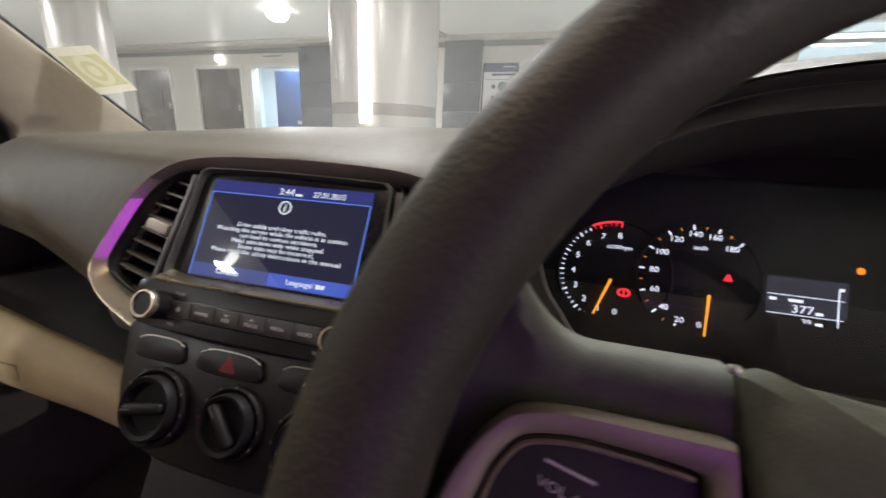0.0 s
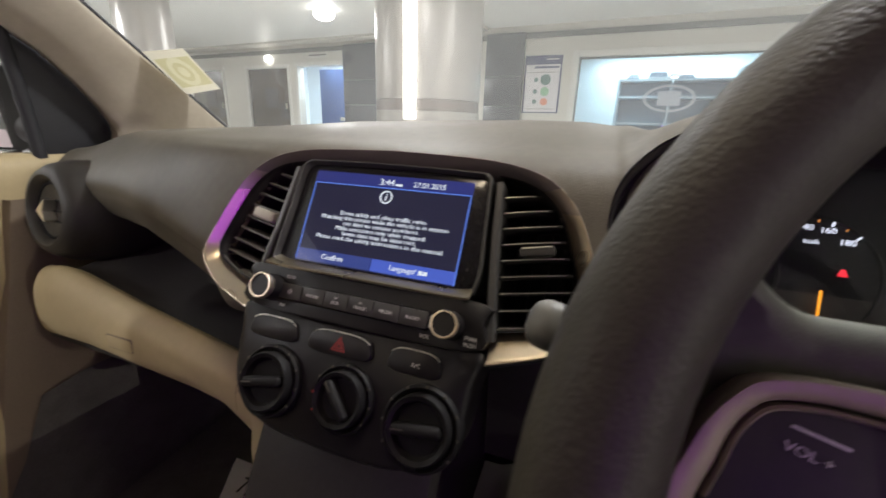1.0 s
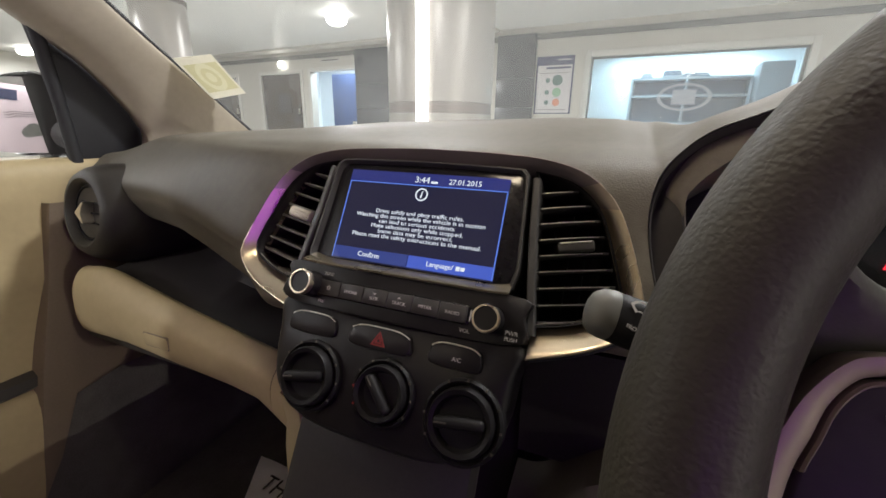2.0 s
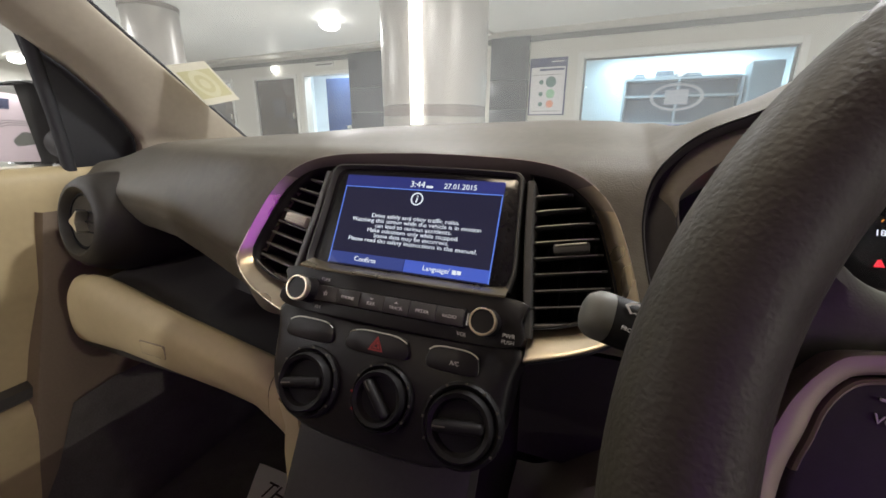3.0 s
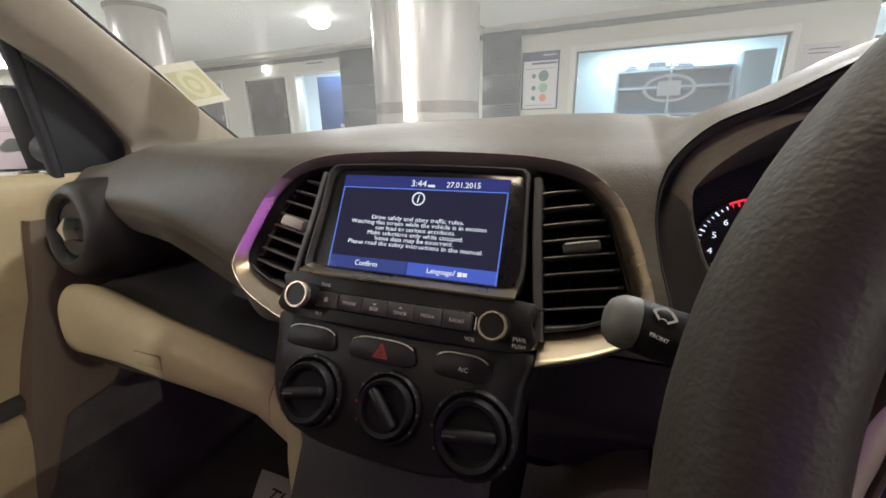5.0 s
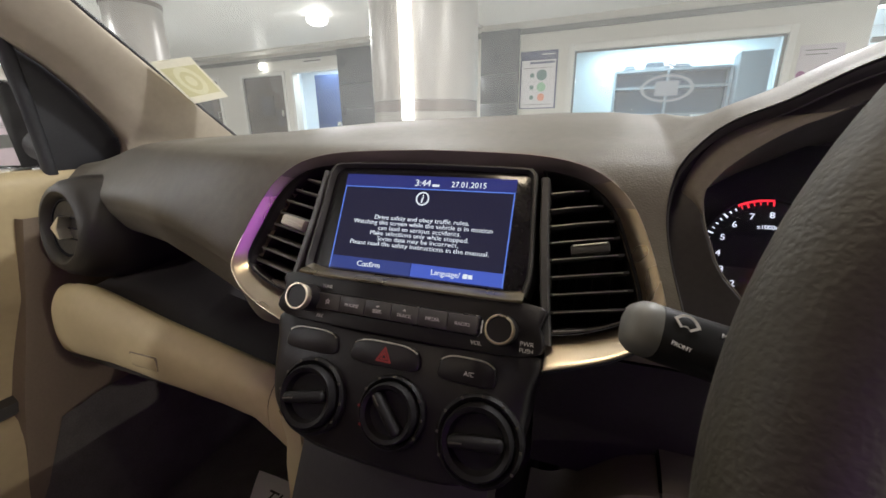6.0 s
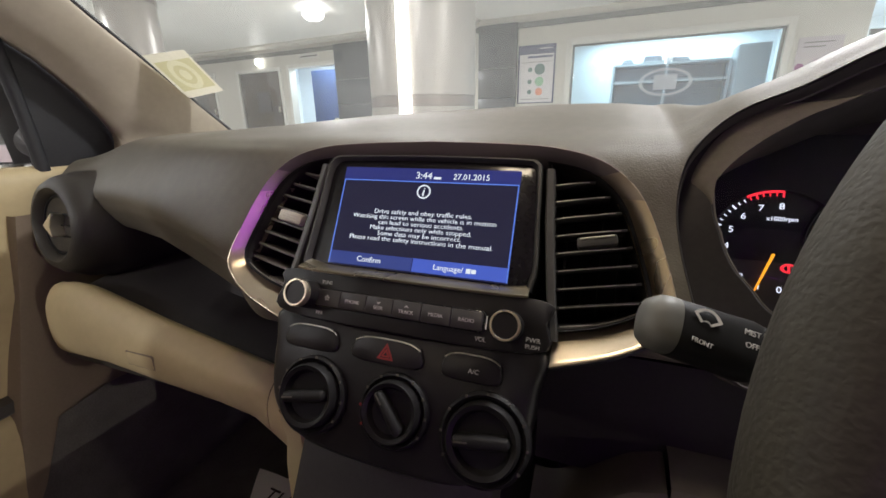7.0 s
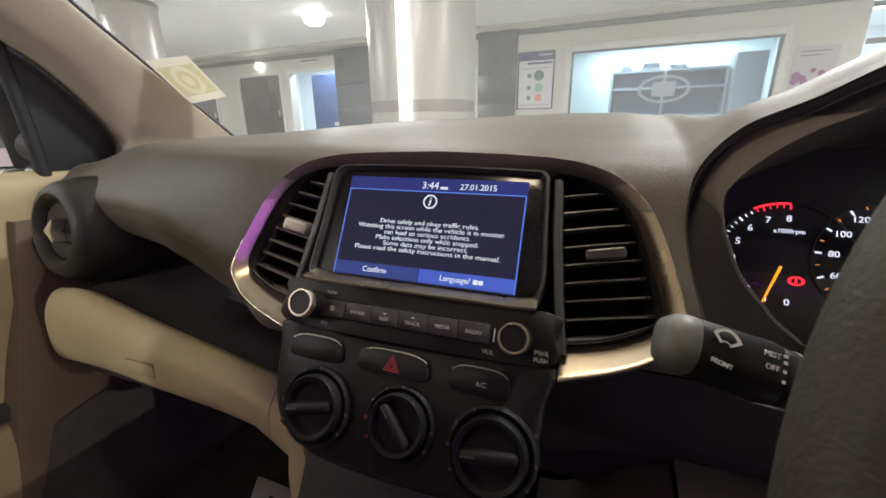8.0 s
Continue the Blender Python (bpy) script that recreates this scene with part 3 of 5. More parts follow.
def build_vent(sign):
    vent = thing("air_vent", STACK, "black slatted centre air vent beside the touchscreen", "air vent", "centre vents")
    edge = spline(HALF_IN, 120)
    edge = edge[(edge[:, 0] > 0.095)]

    def reach(v):
        side = [(abs(p[1] - v), p[0]) for p in edge if p[0] > 0.115]
        return min(side)[1]

    wall = [(sign * 0.098, 0.0195), *[(sign * x, y) for x, y in edge[::4]], (sign * 0.113, -0.109)]
    c = np.array(wall).mean(0)
    w = np.array(wall)
    part("housing", fix(loft([[(x, y, -0.002) for x, y in w], [(x, y, -0.045) for x, y in c + (w - c) * 0.97], [(x, y, -0.075) for x, y in c + (w - c) * 0.8]], closed=True, caps=False)), BLACK, vent)
    part("back", plate(c + (w - c) * 0.97, -0.085, -0.070, 0.001), BLACK, vent)
    thin = c + (w - c) * 0.985
    part("frame", ring_band(w, thin, [(0, -0.004), (0.2, -0.001), (0.9, -0.0015), (1, -0.006)]), SATIN, vent, "thin satin frame")
    for k in range(9):
        v = 0.0095 - 0.01315 * k
        x0, x1 = 0.101 + 0.0016 * k, reach(min(0.012, v + 0.2 * (reach(v) - 0.135))) - 0.003
        if x1 - x0 < 0.02:
            continue
        row = []
        for n, dv, th in ((-0.006, 0, 0.0007), (-0.0072, 0, 0.0013), (-0.02, 0.0012, 0.0013), (-0.034, 0.0025, 0.0008)):
            row.append((n, dv, th))
        ringed = [(n, dv + th) for n, dv, th in row] + [(n, dv - th) for n, dv, th in row[::-1]]
        cut = [[(sign * x, v + 0.2 * (x - 0.135) + dv, n - 0.005 * ((x - x0) / (x1 - x0)) ** 2) for n, dv in ringed] for x in np.linspace(x0, x1, 6)]
        # left slats coloured as lit, right as shaded with chrome beads for glints
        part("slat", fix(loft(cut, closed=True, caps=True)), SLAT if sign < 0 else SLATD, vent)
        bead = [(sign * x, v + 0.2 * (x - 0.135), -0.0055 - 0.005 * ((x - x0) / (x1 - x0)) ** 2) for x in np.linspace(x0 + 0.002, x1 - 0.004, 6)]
        part("slat_edge", tube(bead, 0.00045, 6), CHROME if sign > 0 else SLAT, vent, "slat edge brightened as a thin glint" if sign > 0 else "rounded slat edge")
    low = [(sign * x, y + 0.0022, -0.0035) for x, y in edge if y < -0.085]
    part("frame_edge", tube(low, 0.0006, 6), DKCHROME, vent, "thin bright lower edge")
    for k in range(4):
        part("blade", block(0.0016, 0.11, 0.012, 0.0005, (sign * (0.112 + 0.014 * k), -0.045, -0.060)), BLACK, vent)
    grip_at = Matrix.Translation((-0.1285 if sign < 0 else 0.1350, -0.0375, -0.006)) @ pose(0, 0, 0, 0, 0, 11 * sign)
    tab = block(0.027, 0.0105 if sign < 0 else 0.0078, 0.010, 0.0022, (0, 0, 0))
    # right tab takes a grey that stands for shade
    part("tab", tab, TABM if sign < 0 else GREYP, vent, "ridged silver tab" if sign < 0 else "tab greyed as if in shade, with bright ridges", m=grip_at)
    for k in range(3 if sign < 0 else 1):
        part("tab_ridge", block(0.023, 0.0011, 0.0016, 0.0004, (0, 0.0024 * (1 - k), 0.0053)), TABM, vent, m=grip_at)
    bar = [[(sign * (x0 + dx), v, n) for dx, n in ((0, -0.03), (0, 0.0025), (0.0012, 0.004), (0.0052, 0.0035), (0.0062, 0.002), (0.0062, -0.03))] for v, x0 in ((0.0125, 0.0955), (-0.03, 0.099), (-0.075, 0.1045), (-0.11, 0.1095))]
    part("side_bar", fix(loft(bar)), GREYP, vent, "grey vertical bar")
    return vent


def build_screen():
    unit = thing("touchscreen", STACK, "lit touchscreen showing a blue safety notice in a gloss black bezel", "touchscreen")
    outer = spline([(-0.080, .0212), (0, .0222), (0.078, .0205), (.089, .0185), (.0925, .012), (.0955, -.03), (.0975, -.060), (.0955, -.074), (.0905, -.0805), (.05, -.0815), (-.05, -.0815), (-.094, -.0805), (-.0995, -.076), (-.0985, -.06), (-.0958, -.02), (-.0945, .010), (-.0905, .0188)], 96, closed=True)
    c = np.array([0, -0.03])
    glass = c + (outer - c) * np.array([0.955, 0.93])
    part("bezel", ring_band(outer, glass, [(-0.03, -0.03), (-0.02, -0.004), (0, 0.002), (0.2, 0.0045), (0.55, 0.0045), (0.85, 0.001), (1, -0.0015), (1.15, -0.003)]), GREYP, unit, "dark grey bezel")
    part("glass", plate(glass, -0.012, -0.0008, 0.0005), PIANO, unit, "gloss black screen glass")
    face = part("display", sheet(0.1545, 0.0870, (0, -0.0320, -0.0004)), S_BACK, unit, "dark blue lit display", smooth=False)
    part("header", sheet(0.1545, 0.0112, (0, 0.0058, 0.0001)), S_HEAD, face, smooth=False)
    for w, h, at in ((0.1535, 0.0007, (0, 0, 0.0002)), (0.0007, 0.0744, (-0.0764, -0.0374, 0.0002)), (0.0009, 0.0744, (0.0764, -0.0374, 0.0002))):
        part("border_line", sheet(w, h, at), S_LINE, face, smooth=False)
    for w, x, lit in ((0.0757, -0.0379, S_DIMB), (0.0755, 0.0384, S_BTN)):
        part("screen_button", sheet(w, 0.0106, (x, -0.0690, 0.0001)), lit, face, smooth=False)
    words("clock_reading", "3:44", 0.0082, S_WHITE, face, (-0.0020, 0.0050, 0.0006), 1.05)
    part("clock_suffix", sheet(0.0062, 0.0019, (0.0100, 0.0034, 0.0006)), S_WHITE, face, smooth=False)
    words("date_reading", "27.01.2015", 0.0068, S_WHITE, face, (0.0385, 0.0048, 0.0006), 1.0)
    ring = [(0.0060 * math.cos(a), 0.0060 * math.sin(a)) for a in np.linspace(0, 2 * math.pi, 32, endpoint=False)]
    part("notice_ring", ring_band(ring, np.array(ring) * 0.80, [(0, 0.0), (0, 0.0004), (1, 0.0004), (1, 0.0)]), S_WHITE, face, smooth=False, m=Matrix.Translation((0, -0.0085, 0.0003)))
    words("notice_mark", "i", 0.0105, S_WHITE, face, (0, -0.0088, 0.0005), 1.3, turn=-8)
    lines = ("Drive safely and obey traffic rules.", "Watching this screen while the vehicle is in motion", "can lead to serious accidents.", "Make selections only while stopped.", "Some data may be incorrect.", "Please read the safety instructions in the manual.")
    for k, (line, wide) in enumerate(zip(lines, (1.0, 1.0, 1.0, 1.0, 1.0, 1.0))):
        made = words("notice_line", line, 0.0054, S_WHITE, face, (0, 0, 0), slim=0.006)
        goal = (0.085, 0.1245, 0.074, 0.088, 0.0725, 0.1235)[k]
        size = max(v.co.x for v in made.data.vertices) - min(v.co.x for v in made.data.vertices)
        made.matrix_basis = Matrix.Translation((0.0012, -0.0272 - 0.00465 * k, 0.0006)) @ Matrix.Diagonal((goal / size, 1, 1, 1))
    words("button_word", "Confirm", 0.0066, S_WHITE, face, (-0.0385, -0.0690, 0.0006))
    words("button_word", "Language/", 0.0062, S_WHITE, face, (0.0305, -0.0690, 0.0006))
    for k in range(2):
        part("script_bar", sheet(0.0035, 0.0036 - 0.0005 * k, (0.0468 + 0.0042 * k, -0.0692, 0.0006)), S_WHITE, face, smooth=False)
    ledge = [[(x * s, v, n) for s, v, n in ((0.985, -0.0762, -0.0012), (0.99, -0.0775, 0.0015), (1.0, -0.0822, 0.0130), (1.0, -0.0835, 0.0142), (1.0, -0.0850, 0.0138), (1.0, -0.0860, 0.004))] for x in np.linspace(-0.0955, 0.0945, 40)]
    for row in ledge:
        e = 0.006 * max(0, (abs(row[0][0]) - 0.07) / 0.0255) ** 2
        row[:] = [(x, v + (0.6 * e if k < 2 else 0.2 * e), n) for k, (x, v, n) in enumerate(row)]
    part("ledge", fix(loft(ledge)), LEDGE, unit, "satin bronze ledge under the screen")
    return unit


def dial(parent, name, at, r, h, cap, rim=None, knurl=0):
    """A round knob standing on the panel."""
    body = part(name, lathe([(r * 1.04, 0), (r * 1.02, h * 0.3), (r, h * 0.9), (r * 0.95, h), (r * 0.84, h * 1.0), (r * 0.8, h * 0.97), (0, h * 0.97)], 44, squash=1.0), cap, parent, m=Matrix.Translation(at))
    if rim:
        ring = [(r * math.cos(a), r * math.sin(a)) for a in np.linspace(0, 2 * math.pi, 44, endpoint=False)]
        part("rim", ring_band(ring, np.array(ring) * 0.83, [(-0.1, h * 0.75), (-0.12, h * 0.98), (0.2, h * 1.05), (0.8, h * 1.05), (1, h * 0.96)]), rim, body, "brushed metal rim")
    return body


def build_audio():
    unit = thing("audio_controls", STACK, "black audio control panel with six buttons and two metal-rimmed knobs", "control panel")
    o = spline([(-0.104, -0.0845), (0, -0.0848), (0.104, -0.0845), (0.108, -0.098), (0.108, -0.118), (0.05, -0.1225), (-0.05, -0.1225), (-0.108, -0.118), (-0.108, -0.098)], 80, closed=True)
    part("panel", plate(o, -0.02, 0.0115, 0.0014), SATIN, unit)
    part("button_tray", plate(rounded(0.142, 0.0152, 0.003, at=(-0.003, -0.1046)), 0.010, 0.0132, 0.001), PIANO, unit)
    names = ("", "PHONE", "SEEK", "TRACK", "MEDIA", "RADIO")
    for k, label in enumerate(names):
        x = -0.0605 + 0.0230 * k
        key = part("button", plate(rounded(0.0226, 0.0128, 0.0008, 3, (x, -0.1046)), 0.012, 0.0148, 0.0006, 2), BTNM, unit)
        if label:
            words("key_word", label, 0.0038, DIMPRINT, key, (x, -0.1050 if label not in ("SEEK", "TRACK") else -0.1062, 0.0154), 1.0)
        if not label:
            star = [((0.0026 if j % 2 == 0 else 0.0012) * math.sin(math.pi * j / 5), (0.0026 if j % 2 == 0 else 0.0012) * math.cos(math.pi * j / 5)) for j in range(10)]
            part("key_mark", ring_band(star, np.array(star) * 0.55, [(0, 0.0148), (0, 0.0152), (1, 0.0152), (1, 0.0148)]), DIMPRINT, key, smooth=False, m=Matrix.Translation((x, -0.1046, 0)))
        if label in ("SEEK", "TRACK"):
            s = -1 if label == "SEEK" else 1
            mark = bmesh.new()
            vs = [mark.verts.new((x + a, -0.1022 + s * b, 0.0156)) for a, b in ((-0.002, -0.0008), (0, 0.0012), (0.002, -0.0008), (0, -0.0002))]
            mark.faces.new(vs)
            part("key_mark", fix(mark), DIMPRINT, key, smooth=False)
    for x, w in ((-0.0735, 0.0008), (0.0665, 0.0008)):
        part("knob_tick", sheet(w, 0.009, (x + 0.0025, -0.1046, 0.0150)), PRINT, unit, smooth=False)
    dial(unit, "knob", (-0.0800, -0.1040, 0.0115), 0.0108, 0.018, SATIN, CHAMP)
    dial(unit, "knob", (0.0838, -0.1045, 0.0115), 0.0100, 0.017, SATIN, CHAMP)
    for text, x, v, s in (("TUNE", -0.0655, -0.0925, 0.0038), ("FILE", -0.0672, -0.1170, 0.0036), ("VOL", 0.0655, -0.1165, 0.0042), ("PWR", 0.1008, -0.1115, 0.0044), ("PUSH", 0.1008, -0.1160, 0.0040)):
        words("panel_word", text, s, DIMPRINT, unit, (x, v, 0.0119))
    return unit


def build_climate():
    unit = thing("climate_controls", STACK, "black climate control panel with three rotary dials", "control panel")
    o = spline([(-0.107, -0.118), (-0.05, -0.1205), (0.05, -0.1205), (0.107, -0.118), (0.1065, -0.145), (0.1035, -0.176), (0.095, -0.196), (0.073, -0.2115), (0.037, -0.2185), (-0.037, -0.2185), (-0.073, -0.2115), (-0.095, -0.196), (-0.1035, -0.176), (-0.1065, -0.145)], 96, closed=True)
    rows = plate(o, -0.035, 0.010, 0.006)
    for v in rows.verts:
        v.co.z -= 0.075 * max(0.0, -0.15 - v.co.y)
    part("panel", rows, SATIN, unit)
    part("column", block(0.17, 0.16, 0.03, 0.012, (0, -0.27, -0.035)), BLACK, unit, "black lower console")
    for x0, w, deco in ((-0.0695, 0.046, False), (-0.0025, 0.054, True), (0.0620, 0.040, False)):
        key = part("button", plate(spline([(x0 - w / 2, -0.1325), (x0 - w * 0.40, -0.1283), (x0, -0.1272), (x0 + w * 0.40, -0.1283), (x0 + w / 2, -0.1325), (x0 + w / 2, -0.144), (x0, -0.146), (x0 - w / 2, -0.144)], 40, closed=True), 0.008, 0.0135 if deco else 0.012, 0.0015), SATIN, unit, "hazard light button" if deco else "")
        line = [(x0 + (w / 2) * a, -0.1276 - 0.0046 * abs(a) ** 4, 0.0132 if deco else 0.0118) for a in np.linspace(-0.98, 0.98, 20)]
        part("key_edge", tube(line, 0.0006, 6), CHROME, key, "thin bright edge")
        if deco:
            tri = np.array([(-0.0068, -0.0055), (0.0068, -0.0055), (0.0, 0.0064)]) + np.array([x0, -0.1368])
            c = tri.mean(0)
            part("hazard_triangle", ring_band(tri, c + (tri - c) * 0.66, [(0, 0.0134), (0, 0.0138), (1, 0.0138), (1, 0.0134)]), REDP, key, "red triangle", smooth=False)
            part("hazard_triangle", ring_band(c + (tri - c) * 0.52, c + (tri - c) * 0.24, [(0, 0.0134), (0, 0.0138), (1, 0.0138), (1, 0.0134)]), REDP, key, smooth=False)
    words("key_word", "A/C", 0.0046, DIMPRINT, unit, (0.0640, -0.1385, 0.0124))
    for x, v, r, turn in ((-0.0600, -0.1790, 0.0258, 12), (0.0100, -0.1760, 0.0232, -48), (0.0765, -0.1795, 0.0265, 8)):
        z = 0.010 - 0.075 * max(0.0, -0.15 - v)
        collar = part("dial_collar", lathe([(r * 1.16, -0.004), (r * 1.14, 0.004), (r * 1.06, 0.006), (r * 0.98, 0.004), (r * 0.97, 0.001), (0, 0.001)], 44), DIALK, unit, m=Matrix.Translation((x, v, z)))
        knob = part("dial_knob", lathe([(r * 0.94, 0.0), (r * 0.92, 0.010), (r * 0.86, 0.0125), (r * 0.74, 0.011), (r * 0.66, 0.006), (0, 0.005)], 44), DIALK, collar)
        grip = block(r * 1.42, r * 0.32, 0.013, 0.0035, (0, 0, 0.0095), 4)
        bmesh.ops.rotate(grip, verts=grip.verts, cent=(0, 0, 0), matrix=Matrix.Rotation(radians(turn), 3, "Z"))
        part("grip", grip, DIALK, collar, "dial grip bar")
        tick = block(r * 0.36, 0.0010, 0.0006, 0, (-r * 0.48, 0, 0.0162))
        bmesh.ops.rotate(tick, verts=tick.verts, cent=(0, 0, 0), matrix=Matrix.Rotation(radians(turn), 3, "Z"))
        part("pointer", tick, DKCHROME, collar, smooth=False)
        for k in range(9):
            a = radians(-30 + 240 * k / 8)
            part("dial_mark", sheet(0.0018, 0.0018, (r * 1.09 * math.cos(a), r * 1.09 * math.sin(a), 0.0062)), REDP if (abs(x) < 0.02 and k > 6) else DKCHROME, collar, smooth=False)
    return unit


# ---- glove box and console side ---------------------------------------------
def glove_edges(x):
    """Upper and lower edge of the lid at x."""
    top = np.interp(x, [-0.605, -0.59, -0.56, -0.51, -0.48, -0.353, -0.25, -0.19, -0.15], [0.798, 0.820, 0.842, 0.852, 0.852, 0.823, 0.804, 0.793, 0.776])
    low = np.interp(x, [-0.605, -0.595, -0.575, -0.54, -0.44, -0.338, -0.247, -0.198, -0.171, -0.15], [0.795, 0.770, 0.755, 0.748, 0.751, 0.745, 0.741, 0.735, 0.716, 0.70])
    return top, low


def lid_rows(x0, x1, n):
    rows = []
    for x in np.linspace(x0, x1, n):
        top, low = glove_edges(x)
        h = top - low
        end = 0.03 * (1 - smoothstep(-0.605, -0.53, x))
        rows.append([(x, y + end, z) for y, z in spline([(0.004, top - 0.012), (-0.006, top - 0.003), (-0.014, top), (-0.026, top - 0.006), (-0.037, top - 0.3 * h), (-0.040, top - 0.66 * h), (-0.037, low + 0.12 * h), (-0.029, low + 0.02 * h), (-0.015, low), (0.03, low + 0.004)], 40)])
    return rows


def build_glove_box():
    box = thing("glove_box", Matrix.Identity(4), "closed beige plastic glove box under the passenger dash", "glove box")
    part("lid", fix(loft(lid_rows(-0.605, -0.1748, 60))), BEIGE, box)
    part("latch", block(0.047, 0.008, 0.0185, 0.003, (-0.363, -0.0375, 0.7790)), BEIGE, box, "beige latch handle")
    part("latch_recess", block(0.0505, 0.006, 0.0215, 0.003, (-0.363, -0.0376, 0.7790)), BROWN, box, "thin dark gap round the latch")
    part("underside", block(0.40, 0.10, 0.02, 0.004, (-0.38, 0.035, 0.735)), BLACK, box)
    return box


def build_console_side():
    side = thing("console_side_panel", Matrix.Identity(4), "beige plastic side panel of the centre console", "side panel")
    rows = lid_rows(-0.1740, -0.125, 12)
    part("shoulder", fix(loft(rows)), BEIGE, side)
    rows = []
    for z in np.linspace(0.775, 0.34, 14):
        d = 0.02 * smoothstep(0.72, 0.34, z) + 0.012 * smoothstep(0.77, 0.74, z)
        xo, xi = -0.150 + d * 0.5 - 0.006 * smoothstep(0.75, 0.70, z), -0.112
        y = -0.055 - 0.02 * smoothstep(0.75, 0.4, z)
        rows.append([(xo, 0.10, z), (xo, y + 0.02, z), (xo + 0.004, y + 0.004, z), (xo + 0.012, y, z), (xi - 0.004, y - 0.002, z), (xi + 0.004, y + 0.006, z), (xi + 0.006, 0.10, z)])
    part("upright", fix(loft(rows)), BEIGE, side)
    return side


# ---- instruments -------------------------------------------------------------
def build_cluster():
    m = pose(0, 0.086, 0.945, 68, 0, 0) @ Matrix.Translation((0, -0.945, 0))  # x right, y up, z to the driver
    unit = thing("instrument_cluster", m, "lit instrument cluster with rev counter, speedometer and small display", "instrument cluster")
    part("face", plate(rounded(0.42, 0.195, 0.07, 10, (0.37, 0.942)), -0.02, -0.004, 0.001), DIALF, unit, "black dial face")

    def gauge(name, cx, cy, r, a0, a1, labels, size, minor, label, tall=1.0):
        disc = part(name, lathe([(r * 1.12, -0.004), (r * 1.12, -0.002), (r * 1.08, -0.0008), (r * 1.05, -0.003), (0, -0.003)], 64, (cx, cy, 0)), DIALF, unit, label)
        n = len(labels) - 1
        for k in range(n * minor + 1):
            a = radians(a0 + (a1 - a0) * k / (n * minor))
            big = k % minor == 0
            t = block(0.0042 if big else 0.0026, 0.0013 if big else 0.0008, 0.0006)
            bmesh.ops.rotate(t, verts=t.verts, cent=(0, 0, 0), matrix=Matrix.Rotation(a, 3, "Z"))
            bmesh.ops.translate(t, verts=t.verts, vec=(cx + r * math.cos(a), cy + r * math.sin(a), 0))
            limit = name == "rev_counter" and k > 6.6 * minor
            part("tick", t, G_RED if limit else G_WHITE if big or name == "rev_counter" else G_DIM, disc, smooth=False)
        for k, text in enumerate(labels):
            a = radians(a0 + (a1 - a0) * k / n)
            words("numeral", text, size, G_WHITE, disc, (cx + r * 0.775 * math.cos(a), cy + r * 0.775 * tall * math.sin(a), 0), 1.1)
        return disc

    def needle(disc, cx, cy, a, r0, r1):
        a = radians(a)
        bm = tube([(cx + r0 * math.cos(a), cy + r0 * math.sin(a), 0.003), (cx + r1 * math.cos(a), cy + r1 * math.sin(a), 0.003)], [0.0012, 0.0007], 8)
        part("needle", bm, G_ORANGE, disc, "lit orange needle")

    rev = gauge("rev_counter", 0.2735, 0.9430, 0.0445, 277, 86, [str(k) for k in range(9)], 0.0074, 4, "rev counter dial")
    arc = [(0.2735 + 0.0470 * math.cos(radians(a)), 0.9430 + 0.0470 * math.sin(radians(a)), 0) for a in np.linspace(86, 118, 14)]
    part("red_arc", tube(arc, 0.0010, 6), G_RED, rev, "red limit arc")
    words("unit_word", "x1000rpm", 0.0052, G_WHITE, rev, (0.2765, 0.9670, 0))
    needle(rev, 0.2735, 0.9430, 250, 0.006, 0.041)
    speed = gauge("speedometer", 0.3410, 0.9470, 0.0450, 276, 47, [str(20 * k) for k in range(10)], 0.0069, 2, "speedometer dial", 1.12)
    words("unit_word", "km/h", 0.0052, G_WHITE, speed, (0.3410, 0.9740, 0))
    needle(speed, 0.3500, 0.9465, 268, 0.012, 0.047)
    lcd = part("trip_display", sheet(0.056, 0.036, (0.4210, 0.9400, -0.003)), G_BLUE, unit, "small lit trip display", smooth=False)
    for v in (0.9431, 0.9276):
        part("lcd_line", sheet(0.053, 0.0006, (0.4200, v, -0.002)), G_WHITE, lcd, smooth=False)
    part("fuel_bar", sheet(0.0008, 0.029, (0.4425, 0.9360, -0.002)), G_WHITE, lcd, smooth=False)
    words("trip_reading", "377", 0.0092, G_WHITE, lcd, (0.4186, 0.9322, -0.002), 1.15)
    words("trip_reading", "39", 0.0064, G_WHITE, lcd, (0.4214, 0.9228, -0.002), 1.1)
    for w, x, v in ((0.0050, 0.3975, 0.9392), (0.0100, 0.4135, 0.9392), (0.0050, 0.4300, 0.9305), (0.0050, 0.4300, 0.9220), (0.0036, 0.4440, 0.9520), (0.0050, 0.4418, 0.9195)):
        part("lcd_mark", sheet(w, 0.0024, (x, v, -0.002)), G_WHITE, lcd, smooth=False)
    ring = [(0.0058 * math.cos(a), 0.0039 * math.sin(a)) for a in np.linspace(0, 2 * math.pi, 28, endpoint=False)]
    lamp = part("warning_lamp", ring_band(ring, np.array(ring) * 0.62, [(0, 0), (0, 0.0006), (1, 0.0006), (1, 0)]), G_RED, unit, "red brake warning lamp", m=Matrix.Translation((0.2840, 0.9270, -0.002)))
    part("lamp_mark", sheet(0.0016, 0.0056, (0, 0, 0)), G_RED, lamp, smooth=False)
    tri = bmesh.new()
    tri.faces.new([tri.verts.new(p) for p in ((-0.0036, -0.0028, 0), (0.0036, -0.0028, 0), (0.0012, 0.0030, 0), (-0.0012, 0.0030, 0))])
    part("warning_lamp", tri, G_RED, unit, "red seat belt lamp", smooth=False, m=Matrix.Translation((0.3640, 0.9510, -0.001)))
